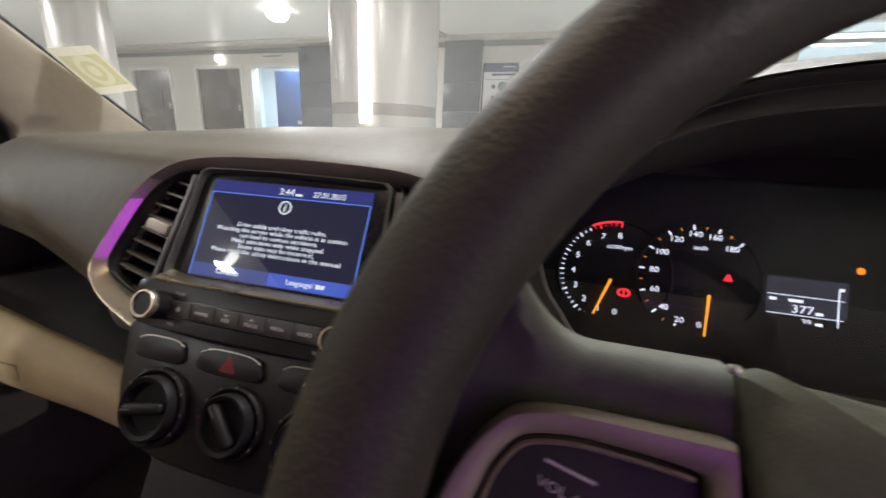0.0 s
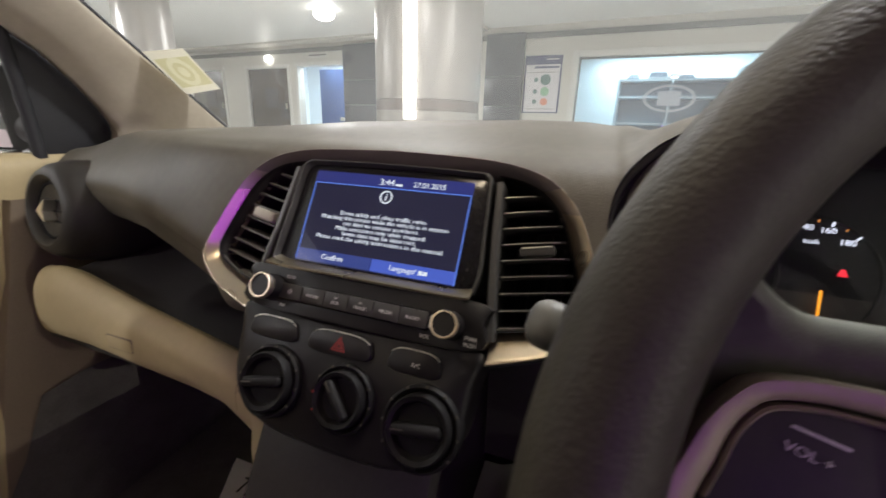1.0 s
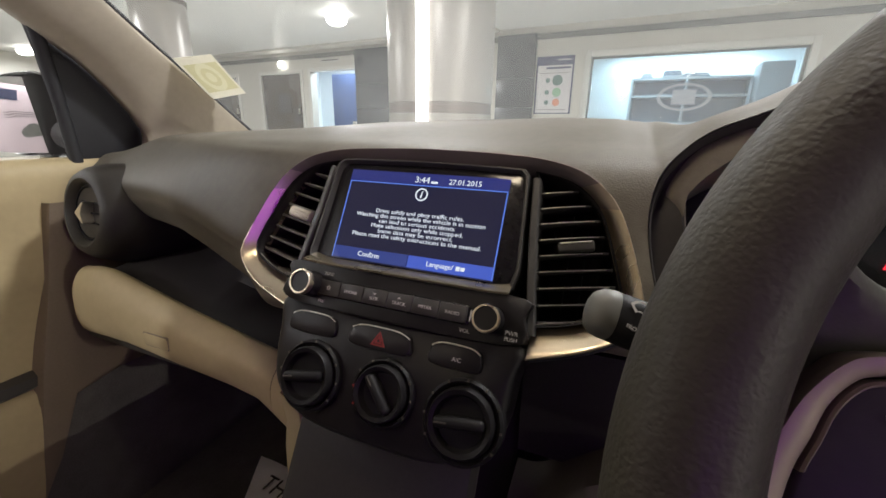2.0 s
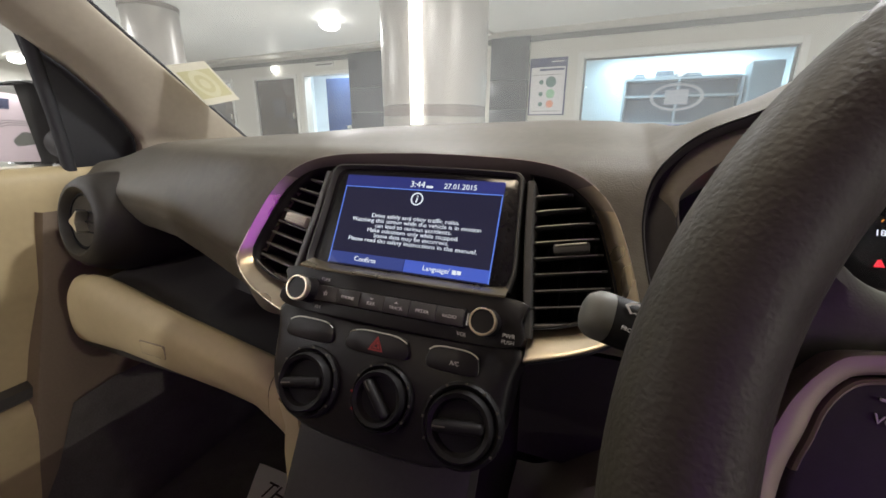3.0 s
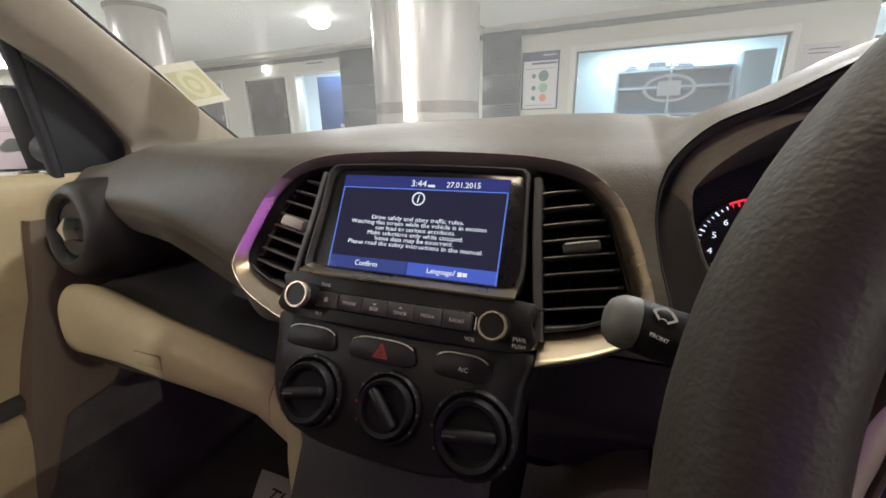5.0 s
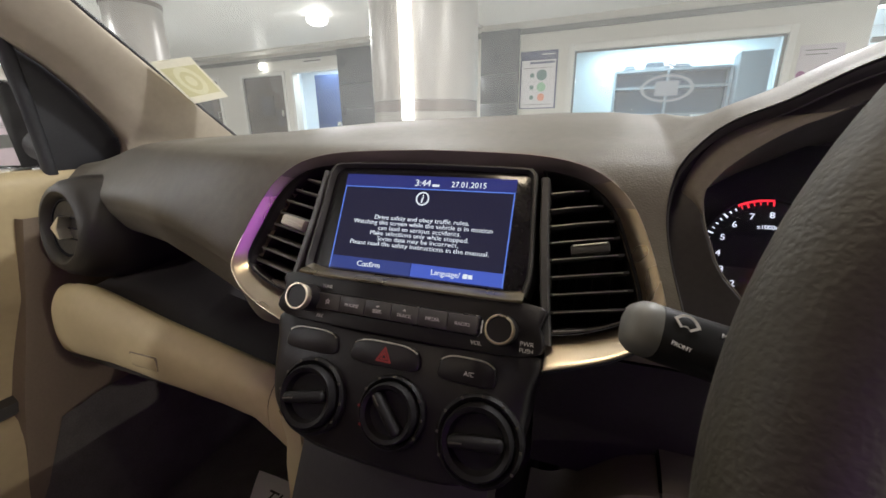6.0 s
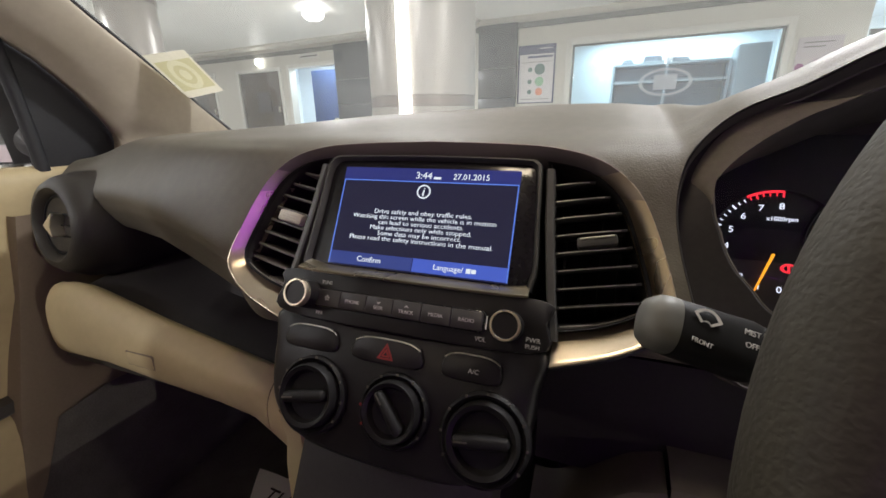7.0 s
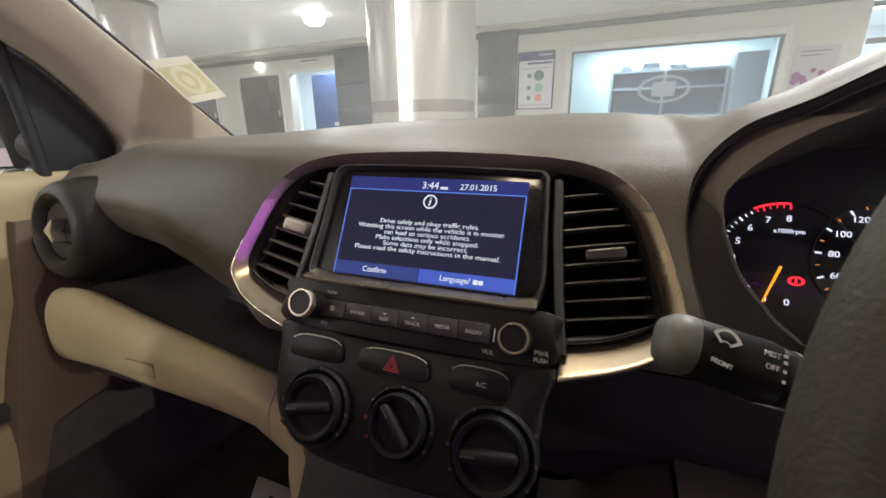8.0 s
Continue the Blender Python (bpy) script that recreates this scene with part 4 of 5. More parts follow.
    part("warning_lamp", lathe([(0.0029, 0), (0.0029, 0.0005), (0, 0.0006)], 16, (0.4555, 0.9690, -0.002)), G_AMBER, unit, "amber warning lamp")
    pane = part("lens", plate(rounded(0.335, 0.155, 0.04, 8, (0.36, 0.955)), 0.0060, 0.0075, 0.0004), LENS, unit, "clear lens")
    pane.visible_shadow = False
    return unit


# ---- steering wheel and stalk ---------------------------------------------------
WHEEL_C, WHEEL_TILT, WHEEL_R = Vector((0.356, -0.232, 0.962)), radians(26.2), 0.1788
WHEEL = Matrix.Translation(WHEEL_C) @ Matrix(((1, 0, 0, 0), (0, math.sin(WHEEL_TILT), -math.cos(WHEEL_TILT), 0), (0, math.cos(WHEEL_TILT), math.sin(WHEEL_TILT), 0), (0, 0, 0, 1)))


def build_wheel():
    wheel = thing("steering_wheel", WHEEL, "black grained leather steering wheel with a beige-trimmed spoke", "steering wheel")
    rows = []
    for a in np.linspace(0, 2 * math.pi, 160, endpoint=False):
        out = Vector((math.cos(a), math.sin(a), 0))
        r = 0.0170
        rows.append([out * (WHEEL_R + r * math.cos(b)) + Vector((0, 0, r * 1.05 * math.sin(b))) for b in np.linspace(0, 2 * math.pi, 40, endpoint=False)])
    rows.append(rows[0])
    bm = loft(rows, closed=True)
    bmesh.ops.remove_doubles(bm, verts=bm.verts, dist=1e-6)
    part("rim", fix(bm), LEATHER, wheel, "black grained leather rim")

    def spoke(s):
        """A spoke from the rim to the hub, its upper edge flowing into the rim."""
        rows = []
        for k, u in enumerate(np.linspace(-0.174, -0.0975, 26)):
            near = smoothstep(-0.122, -0.166, u)
            top, low = 0.0635 + 0.037 * near**1.7, -0.062 - 0.03 * near**1.7
            reach_ = math.sqrt(0.184**2 - u * u)
            top, low = min(top, reach_), max(low, -reach_)
            n, m = -0.013, -0.013 + 0.012 * near**2
            prof = [(top - 0.008, m - 0.024), (top - 0.001, m - 0.017), (top, m - 0.009), (top - 0.002, m - 0.0025), (top - 0.006, m + 0.0004), (top - 0.0105, m + 0.0010), (max(0.0490, top - 0.0150), n + 0.0004 + 0.4 * (m - n)), (0.043, n - 0.002), (0.02, n - 0.004), (low + 0.012, n), (low + 0.002, n - 0.006), (low, n - 0.014), (low + 0.006, n - 0.024)]
            rows.append([(s * u, v, h) for v, h in spline(prof, 40)])
        return fix(loft(rows))

    for s in (1, -1):
        arm = part("spoke", spoke(s), HUBMAT, wheel, "black spoke")
        o = [(-0.158, -0.052), (-0.165, -0.03), (-0.166, -0.010), (-0.1625, 0.012), (-0.1575, 0.026), (-0.1533, 0.0345), (-0.1468, 0.0427), (-0.1416, 0.0459), (-0.131, 0.0476), (-0.1183, 0.0477), (-0.108, 0.0477), (-0.1000, 0.0476), (-0.0990, 0.0468), (-0.0985, 0.040), (-0.0975, 0.02), (-0.097, -0.014), (-0.094, -0.052)]
        i = [(-0.150, -0.046), (-0.1555, -0.03), (-0.157, -0.010), (-0.154, 0.012), (-0.150, 0.0238), (-0.1473, 0.0317), (-0.1434, 0.0376), (-0.1391, 0.0405), (-0.1302, 0.0419), (-0.1216, 0.0417), (-0.1133, 0.0412), (-0.1062, 0.0404), (-0.1042, 0.0392), (-0.1030, 0.036), (-0.102, 0.02), (-0.1015, -0.014), (-0.102, -0.046)]
        o, i = sampled(o, 5), sampled(i, 5)
        part("trim", ring_band(o * (s, 1), i * (s, 1), [(0, -0.014), (0.0, -0.0075), (0.06, -0.0056), (0.16, -0.0046), (0.4, -0.0046), (0.8, -0.0056), (0.95, -0.0068), (1, -0.013)], closed=False), WTRIM, arm, "champagne satin trim frame")
        c = i.mean(0)
        part("switch_pad", plate((c + (i - c) * 0.96) * (s, 1), -0.03, -0.0085, 0.002), BLACK, arm, "black switch pad")
        lip0, lip1 = c + (i - c) * 0.975, c + (i - c) * 0.90
        part("pad_edge", ring_band(lip0[16:58] * (s, 1), lip1[16:58] * (s, 1), [(0, -0.010), (0.15, -0.0068), (0.5, -0.0062), (0.85, -0.0070), (1, -0.010)], closed=False), WTRIM, arm, "pale switch frame")
        mark = sheet(0.0112, 0.0007, (0, 0, 0))
        bmesh.ops.rotate(mark, verts=mark.verts, cent=(0, 0, 0), matrix=Matrix.Rotation(radians(-13 * s), 3, "Z"))
        bmesh.ops.translate(mark, verts=mark.verts, vec=(s * -0.1300, 0.0345, -0.0080))
        part("switch_mark", mark, PRINT, arm, smooth=False)
        if s > 0:
            words("switch_word", "VOL +", 0.0032, PRINT, arm, (-0.1320, 0.0300, -0.0080), 1.1, turn=-14)
    pad = spline([(-0.0985, 0.0618), (-0.090, 0.0622), (-0.075, 0.0608), (-0.05, 0.0582), (0, 0.0555), (0.05, 0.0582), (0.075, 0.0608), (0.090, 0.0622), (0.0985, 0.0618), (0.0945, 0.02), (0.085, -0.03), (0.06, -0.075), (0, -0.09), (-0.06, -0.075), (-0.085, -0.03), (-0.0945, 0.02)], 96, closed=True)
    c = np.array([0, 0.0])
    rows = [[(*(c + (p - c) * s), h) for p in pad] for s, h in ((0.92, -0.05), (0.95, -0.03), (0.975, -0.02), (0.985, -0.014), (0.982, -0.009), (0.965, -0.005), (0.93, -0.001), (0.88, 0.003), (0.8, 0.0072), (0.7, 0.0105), (0.55, 0.0135), (0.4, 0.0152), (0.2, 0.0162), (0.02, 0.0165))]
    part("airbag_cover", fix(loft(rows, closed=True, caps=True)), HUBMAT, wheel, "dark grey airbag cover")
    part("hub_back", plate(pad * (1.02, 0.9), -0.06, -0.026, 0.002), BLACK, wheel, "black hub behind the cover")
    part("seam_pin", lathe([(0.0011, -0.002), (0.0011, 0.0004), (0.0007, 0.0008), (0, 0.0009)], 14, (-0.1005, 0.0622, -0.0055)), CHROME, wheel, "small bright pin")
    part("emblem", lathe([(0.026, 0.013), (0.026, 0.0172), (0.024, 0.0188), (0.0, 0.0193)], 40, squash=0.6), CHROME, wheel, "plain oval metal emblem")
    return wheel


def build_column():
    col = thing("steering_column", Matrix.Identity(4), "black plastic steering column shroud behind the wheel", "steering column")
    axis = Vector((0, math.cos(WHEEL_TILT), -math.sin(WHEEL_TILT)))
    start = WHEEL_C + axis * 0.055
    part("shroud", tube([start + axis * d for d in (0, 0.01, 0.04, 0.12, 0.2)], [0.03, 0.042, 0.05, 0.055, 0.058], 24), BLACK, col)
    return col


def build_stalk():
    tip, root = Vector((0.1535, -0.146, 0.9735)), Vector((0.325, -0.112, 0.918))
    ax = (root - tip).normalized()
    face = Vector((0.0, -0.80, 0.60))
    face = (face - face.dot(ax) * ax).normalized()
    up = face.cross(ax)
    m = Matrix.Translation(tip) @ Matrix((ax.to_tuple() + (0,), up.to_tuple() + (0,), face.to_tuple() + (0,), (0, 0, 0, 1))).transposed() @ Matrix.Diagonal((0.8, 0.8, 0.8, 1))
    stalk = thing("wiper_stalk", m, "black wiper stalk with a grey rounded tip behind the wheel", "control stalk")

    def section(rows):
        return fix(loft([[(x, hy * math.copysign(abs(math.sin(a)) ** 0.75, math.sin(a)), hz * math.copysign(abs(math.cos(a)) ** 0.75, math.cos(a))) for a in np.linspace(0, 2 * math.pi, 36, endpoint=False)] for x, hy, hz in rows], closed=True, caps=True))

    part("tip_cap", section([(-0.0045, 0.002, 0.002), (-0.004, 0.006, 0.005), (-0.002, 0.0105, 0.009), (0.002, 0.0132, 0.0115), (0.006, 0.0138, 0.0122), (0.0095, 0.0138, 0.0122)]), CAPG, stalk, "smooth grey end cap")
    part("grip", section([(0.0098, 0.0134, 0.0118), (0.0105, 0.0138, 0.0122), (0.03, 0.0142, 0.0120), (0.045, 0.0148, 0.0118), (0.048, 0.0142, 0.0112)]), DIALK, stalk, "black rotating grip")
    part("collar", section([(0.0484, 0.0128, 0.0100), (0.05, 0.0138, 0.0108), (0.057, 0.0132, 0.0104), (0.06, 0.010, 0.008)]), SATIN, stalk)
    ring = [(0.0583, 0.0136 * math.sin(a), 0.0108 * math.cos(a)) for a in np.linspace(-1.9, 1.9, 30)]
    part("collar_edge", tube(ring, 0.0005, 6), CHROME, stalk, "thin bright edge of the collar")
    part("shaft", section([(0.058, 0.008, 0.007), (0.10, 0.008, 0.007), (0.17, 0.010, 0.009)]), BLACK, stalk)
    fan = [(0.0048 * math.cos(radians(a)), 0.0068 * math.sin(radians(a)) - 0.001) for a in np.linspace(40, 140, 14)]
    outer = np.array([(x * 1.25, y) for x, y in fan] + [(x * 0.45, y * 0.35) for x, y in fan[::-1]])
    c = outer.mean(0)
    icon = part("wiper_mark", ring_band(outer, c + (outer - c) * 0.72, [(0, 0), (0, 0.0004), (1, 0.0004), (1, 0)]), PRINT, stalk, smooth=False, m=Matrix.Translation((0.0190, 0.0012, 0.0123)) @ pose(0, 0, 0, 0, 0, -8) @ Matrix.Diagonal((1.45, 1.6, 1, 1)))
    words("stalk_word", "FRONT", 0.0030, PRINT, stalk, (0.0190, -0.0052, 0.0123), turn=-6)
    words("stalk_word", "MIST", 0.0036, PRINT, stalk, (0.0405, 0.0062, 0.0119))
    words("stalk_word", "OFF", 0.0036, PRINT, stalk, (0.0410, 0.0005, 0.0120))
    for k, v in enumerate((0.0075, 0.0045, 0.0005, -0.0040)):
        part("stalk_tick", sheet(0.0016, 0.0014, (0.0468, v, 0.0114)), PRINT, stalk, smooth=False)
    return stalk


dashboard = build_dashboard()
build_side_vent(-0.550, 1)
build_surround()
for side in (-1, 1):
    build_vent(side)
build_screen()
build_audio()
build_climate()
build_glove_box()
build_console_side()
build_cluster()
build_wheel()
build_column()
build_stalk()

# ---- cabin shell ---------------------------------------------------------------
def glass_y(x, z):
    return 0.365 + 0.13 * (1 - (x / 0.62) ** 2) - (z - 1.036) / 0.78


def build_windshield():
    rows = [[(x, glass_y(x, z) + 0.002, z) for x in np.linspace(-0.66, 0.66, 24)] for z in np.linspace(0.955, 1.46, 12)]
    ob = part("windshield", fix(loft(rows)), WIND, None)
    ob.visible_shadow = False
    tagged(ob, "clear laminated car windshield", "windshield", kind="structure")


def build_pillar(s):
    """Trim of the front pillar: a rounded beige moulding along the glass."""
    thing_ = thing("a_pillar_trim", Matrix.Identity(4), "beige moulded front pillar trim beside the windshield", "pillar trim", "front pillars", "structure")
    rows, dark = [], []
    for z in np.linspace(0.965, 1.40, 32):
        xg = 0.606 - 0.02 * smoothstep(1.2, 1.4, z)
        yg = glass_y(xg, z) - 0.006
        back = float(np.interp(z, [0.965, 1.0, 1.03, 1.064, 1.107, 1.145, 1.178, 1.3], [0.27, 0.235, 0.19, 0.164, 0.140, 0.126, 0.128, 0.13]))
        xo = xg + 0.056
        prof = spline([(xg + 0.001, yg + 0.006), (xg - 0.003, yg - 0.006), (xg + 0.004, yg - 0.35 * back), (xg + 0.022, yg - 0.75 * back), (xg + 0.042, yg - 0.95 * back), (xo, yg - back), (xo + 0.03, yg - back + 0.012)], 28)
        rows.append([(s * x, y, z) for x, y in prof])
        dark.append((s * (xg + 0.003), yg + 0.009, z))
    part("moulding", fix(loft(rows)), PILLAR, thing_)
    part("glass_seal", tube(dark, 0.0045, 8), RUBBER, thing_, "black glass seal")
    return thing_


def build_door(s):
    x = s * 0.69
    door = thing("door_panel", Matrix.Identity(4), "beige plastic door panel with a black window surround", "door panel", "front doors", "structure")
    rows = []
    for y in np.linspace(0.16, -1.0, 30):
        rows.append([(s * px, y, z) for px, z in spline([(0.735, 0.975), (0.712, 0.990), (0.690, 0.985), (0.680, 0.96), (0.674, 0.88), (0.668, 0.825), (0.666, 0.806), (0.671, 0.790), (0.682, 0.74), (0.688, 0.70), (0.689, 0.672), (0.690, 0.655)], 36)])
    part("upper_panel", fix(loft(rows)), BEIGE, door)
    # dark strip in place of the shadow between upper panel and pocket
    rows = [[(s * px, y, z) for px, z in ((0.688, 0.656), (0.672, 0.650), (0.670, 0.634), (0.684, 0.625))] for y in (0.16, -1.0)]
    part("shade_strip", fix(loft(rows)), GREYP, door, "dark strip standing for the shadow gap above the pocket")
    rows = [[(s * px, y, z) for px, z in spline([(0.690, 0.628), (0.674, 0.620), (0.662, 0.58), (0.662, 0.46), (0.68, 0.33)], 16)] for y in np.linspace(-0.06, -1.0, 12)]
    part("map_pocket", fix(loft(rows)), BEIGE, door)
    part("outer_skin", block(0.02, 1.3, 0.7, 0.004, (s * 0.80, -0.40, 0.62)), GREYP, door)
    part("sill_strip", block(0.012, 1.10, 0.008, 0.003, (s * 0.7235, -0.48, 0.9905)), CHROME, door, "bright window sill strip")
    # black sail panel and the front channel of the side window
    sail = [(0.076, 0.984), (0.076, 1.06), (0.066, 1.16), (0.055, 1.235), (0.085, 1.222), (0.15, 1.165), (0.21, 1.105), (0.25, 1.05), (0.26, 0.998), (0.25, 0.984)]
    o = np.array(sail)
    bm = plate(o, 0.0, 0.018, 0.004)
    part("sail_panel", bm, RUBBER, door, "black triangular mirror panel", m=Matrix(((0, 0, -s, s * 0.712), (1, 0, 0, 0), (0, 1, 0, 0), (0, 0, 0, 1))))
    chan = spline([(s * 0.694, 0.080, 0.982), (s * 0.694, 0.077, 1.06), (s * 0.688, 0.069, 1.14), (s * 0.676, 0.058, 1.20), (s * 0.655, 0.03, 1.30)], 20)
    part("window_channel", tube([tuple(p) for p in chan], 0.0095, 10), RUBBER, door, "black window channel")
    pane = part("window_pane", fix(loft([[(s * 0.722, y, 0.985), (s * 0.70, y, 1.2), (s * 0.655, y, 1.40)] for y in (0.06, -0.95)])), SIDEG, door, "clear side window")
    pane.visible_shadow = False
    part("window_post", block(0.05, 0.10, 0.52, 0.01, (s * 0.69, -1.0, 1.2)), RUBBER, door)
    return door


def build_mirror(s):
    m = Matrix.Translation((s * 0.872, 0.112, 1.055)) @ pose(0, 0, 0, 90, 0, 0)
    mir = thing("door_mirror", m, "black door mirror reflecting a pale poster", "door mirror")
    o = spline([(-0.100, -0.064), (-0.106, 0.0), (-0.090, 0.066), (0.0, 0.080), (0.088, 0.068), (0.106, 0.0), (0.095, -0.062), (0.0, -0.072)], 64, closed=True)
    rows = [[(x * k, y * k, h) for x, y in o] for k, h in ((0.30, -0.085), (0.62, -0.075), (0.85, -0.055), (0.97, -0.025), (1.0, 0.0), (0.98, 0.006), (0.95, 0.004), (0.94, -0.006))]
    part("housing", fix(loft(rows, closed=True, caps=True)), PIANO, mir, "gloss black housing")
    part("mirror_glass", plate(o * (0.86, 0.92), -0.008, 0.001, 0.001), MIRROR, mir, "mirror glass", m=pose(s * 0.022, 0, 0, -3, -s * 18, 0))
    part("arm", tube([(-s * 0.075, -0.03, -0.02), (-s * 0.12, -0.045, -0.01), (-s * 0.16, -0.05, 0.0)], [0.03, 0.022, 0.025], 16), BLACK, mir)
    return mir


def build_card():
    """The yellow card on the inside of the windshield."""
    card = thing("windshield_card", Matrix.Identity(4), "yellow and cream printed card stuck to the windshield", "card")
    corner = [(-0.598, 1.160), (-0.524, 1.1665), (-0.5315, 1.1075), (-0.607, 1.096)]

    def at(a, b, lift):
        top = [corner[0][k] + (corner[1][k] - corner[0][k]) * a for k in (0, 1)]
        low = [corner[3][k] + (corner[2][k] - corner[3][k]) * a for k in (0, 1)]
        x, z = top[0] + (low[0] - top[0]) * b, top[1] + (low[1] - top[1]) * b
        return (x, glass_y(x, z) - 0.003 - lift, z - 0.6 * lift)

    def square(a0, a1, b0, b1):
        n = 16
        return [(a0 + (a1 - a0) * k / n, b0) for k in range(n)] + [(a1, b0 + (b1 - b0) * k / n) for k in range(n)] + [(a1 + (a0 - a1) * k / n, b1) for k in range(n)] + [(a0, b1 + (b0 - b1) * k / n) for k in range(n)]

    def circle(r):
        return [(0.5 + r * math.cos(radians(a)), 0.5 + 1.1 * r * math.sin(radians(a))) for a in np.linspace(-135, 225, 64, endpoint=False)]

    lines = [square(0, 1, 0, 1), square(0.07, 0.94, 0.17, 0.84), circle(0.30), circle(0.20), circle(0.11), circle(0.002)]
    for name, material, o, i in zip(("card_border", "yellow_field", "printed_ring", "ring_ground", "printed_spot"), (CREAM, YELLOW, YDARK, YELLOW, YDARK), lines, lines[1:]):
        rows = [[at(p[0] + (q[0] - p[0]) * k, p[1] + (q[1] - p[1]) * k, 0) for p, q in zip(o, i)] for k in (0, 0.5, 1)]
        part(name, fix(loft(rows, closed=True)), material, card)
    return card


def build_mat_paper():
    paper = thing("floor_paper", pose(-0.492, 0.192, 0.338), "white printed paper mat lying on the footwell carpet", "paper")
    rows = [[(0.30 * a + 0.15 * b, -0.010 * a - 0.26 * b, 0.003 * math.sin(9 * a + 4 * b) + 0.0015 * math.sin(17 * b)) for a in np.linspace(0, 1, 20)] for b in np.linspace(0, 1, 20)]
    part("paper_sheet", fix(loft(rows)), PAPER, paper)
    words("paper_word", "TH", 0.05, INK, paper, (0.062, -0.052, 0.006), 0.9, align="LEFT", turn=-4)
    return paper


def build_dome_lamp(at):
    lamp = thing("dome_and_fill_lamp", pose(*at), "lit lamp with a clear lens on the headliner, the rear one added as fill", "dome lamp", "roof lamps")
    part("housing", fix(loft([[(x * k, y * k, h) for x, y in rounded(0.15, 0.09, 0.02)] for k, h in ((0.95, 0.04), (1.0, 0.0), (0.96, -0.008), (0.86, -0.010), (0.84, -0.004))], closed=True)), LINING, lamp)
    part("lens", plate(rounded(0.11, 0.06, 0.012), -0.006, -0.003, 0.001), DOMEM, lamp, "glowing lens")
    return lamp


build_windshield()
for side in (-1, 1):
    build_pillar(side)
build_door(-1)  # the driver's door stands open, out of view
build_mirror(-1)
build_card()
build_mat_paper()
build_dome_lamp(DOME)
# rear fill, added in the same housing
build_dome_lamp(REAR_FILL)
# added glowing panel for the purple sheen; its real source is unknown
panel = thing("purple_helper", pose(0.54, -0.938, 1.03, -90, 0, 0), "added purple glowing panel that gives the purple sheen on trim and wheel", "light box")
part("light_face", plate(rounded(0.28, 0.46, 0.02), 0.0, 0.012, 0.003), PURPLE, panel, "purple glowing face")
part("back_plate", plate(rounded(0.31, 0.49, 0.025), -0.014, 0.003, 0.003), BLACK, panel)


def shell(name, bm, material, label, category="car body"):
    return tagged(part(name, bm, material, None), label, category, kind="structure")


# floor, firewall, tunnel, kick panels, roof and rear of the cabin
shell("car_floor", block(1.5, 2.9, 0.04, 0, (0, -0.85, 0.30)), CARPET, "black carpeted car floor", "car floor")
shell("footwell_front", block(1.5, 0.03, 0.75, 0.004, (0, 0.50, 0.62)), CARPET, "black footwell wall")
rows = [[(x, y, z) for x, z in spline([(-0.115, 0.32), (-0.112, 0.50), (-0.09, 0.60), (0, 0.615), (0.09, 0.60), (0.112, 0.50), (0.115, 0.32)], 24)] for y in np.linspace(0.48, -0.7, 8)]
shell("centre_tunnel", fix(loft(rows)), BLACK, "black plastic centre tunnel", "centre tunnel")
for side in (-1, 1):
    rows = []
    for z in np.linspace(0.32, 0.925, 20):
        edge = float(np.interp(z, [0.32, 0.51, 0.64, 0.79, 0.925], [-0.11, -0.084, -0.057, -0.018, 0.012]))
        rows.append([(side * x, y, z) for x, y in ((0.668, 0.49), (0.662, 0.20), (0.658, edge + 0.012), (0.660, edge + 0.003), (0.666, edge), (0.71, edge))])
    shell("kick_panel", fix(loft(rows)), BROWN, "dark brown kick panel beside the footwell", "side panel")
    rows = [[(side * (0.652 - 0.004 * math.sin(3.1 * a)), y0 + (0.49 - y0) * a, z) for a in np.linspace(0, 1, 8)] for z, y0 in ((0.32, -0.20), (0.42, -0.11), (0.50, -0.062), (0.60, -0.02), (0.612, 0.05))]
    shell("footwell_carpet", fix(loft(rows)), CARPET, "black carpet up the side of the footwell", "carpet")
roof = [[(x, y, 1.50 - 0.10 * (x / 0.6) ** 2 - 0.05 * ((y + 0.9) / 1.0) ** 2) for x in np.linspace(-0.62, 0.62, 20)] for y in np.linspace(-0.12, -2.1, 20)]
shell("headliner", fix(loft(roof)), LINING, "pale fabric headliner", "headliner")
shell("roof_skin", block(1.36, 2.1, 0.02, 0.004, (0, -1.12, 1.54)), GREYP, "car roof")
shell("cabin_back", block(1.5, 0.04, 0.70, 0.004, (0, -2.2, 0.65)), GREYP, "rear wall of the cabin")
for side in (-1, 1):
    shell("rear_side", block(0.05, 1.15, 0.42, 0.004, (side * 0.72, -1.62, 0.79)), GREYP, "rear side wall of the cabin")
    shell("rear_post", block(0.08, 0.35, 0.6, 0.01, (side * 0.68, -2.0, 1.25)), GREYP, "rear roof post")
# plain unseen wall added behind the front row; closes the cabin, blocks rear light
shell("rear_light_blocker", block(1.40, 0.05, 1.15, 0.01, (0, -0.98, 0.88)), mat("grey_fabric", (0.10, 0.095, 0.09), 0.9, var=0.1, bump=0.3, bscale=500), "added grey fabric wall behind the front row, blocking light from the rear", "partition")
# bonnet in front of the windshield, below the line of sight
bonnet = [[(x, y, 0.955 - 0.10 * ((y - 0.5) / 1.1) ** 2 - 0.05 * (x / 0.75) ** 2) for x in np.linspace(-0.75, 0.75, 20)] for y in np.linspace(0.52, 1.45, 16)]
shell("bonnet", fix(loft(bonnet)), mat("car_paint", (0.45, 0.45, 0.46), 0.25, metal=0.4, coat=0.6), "painted car bonnet", "bonnet")

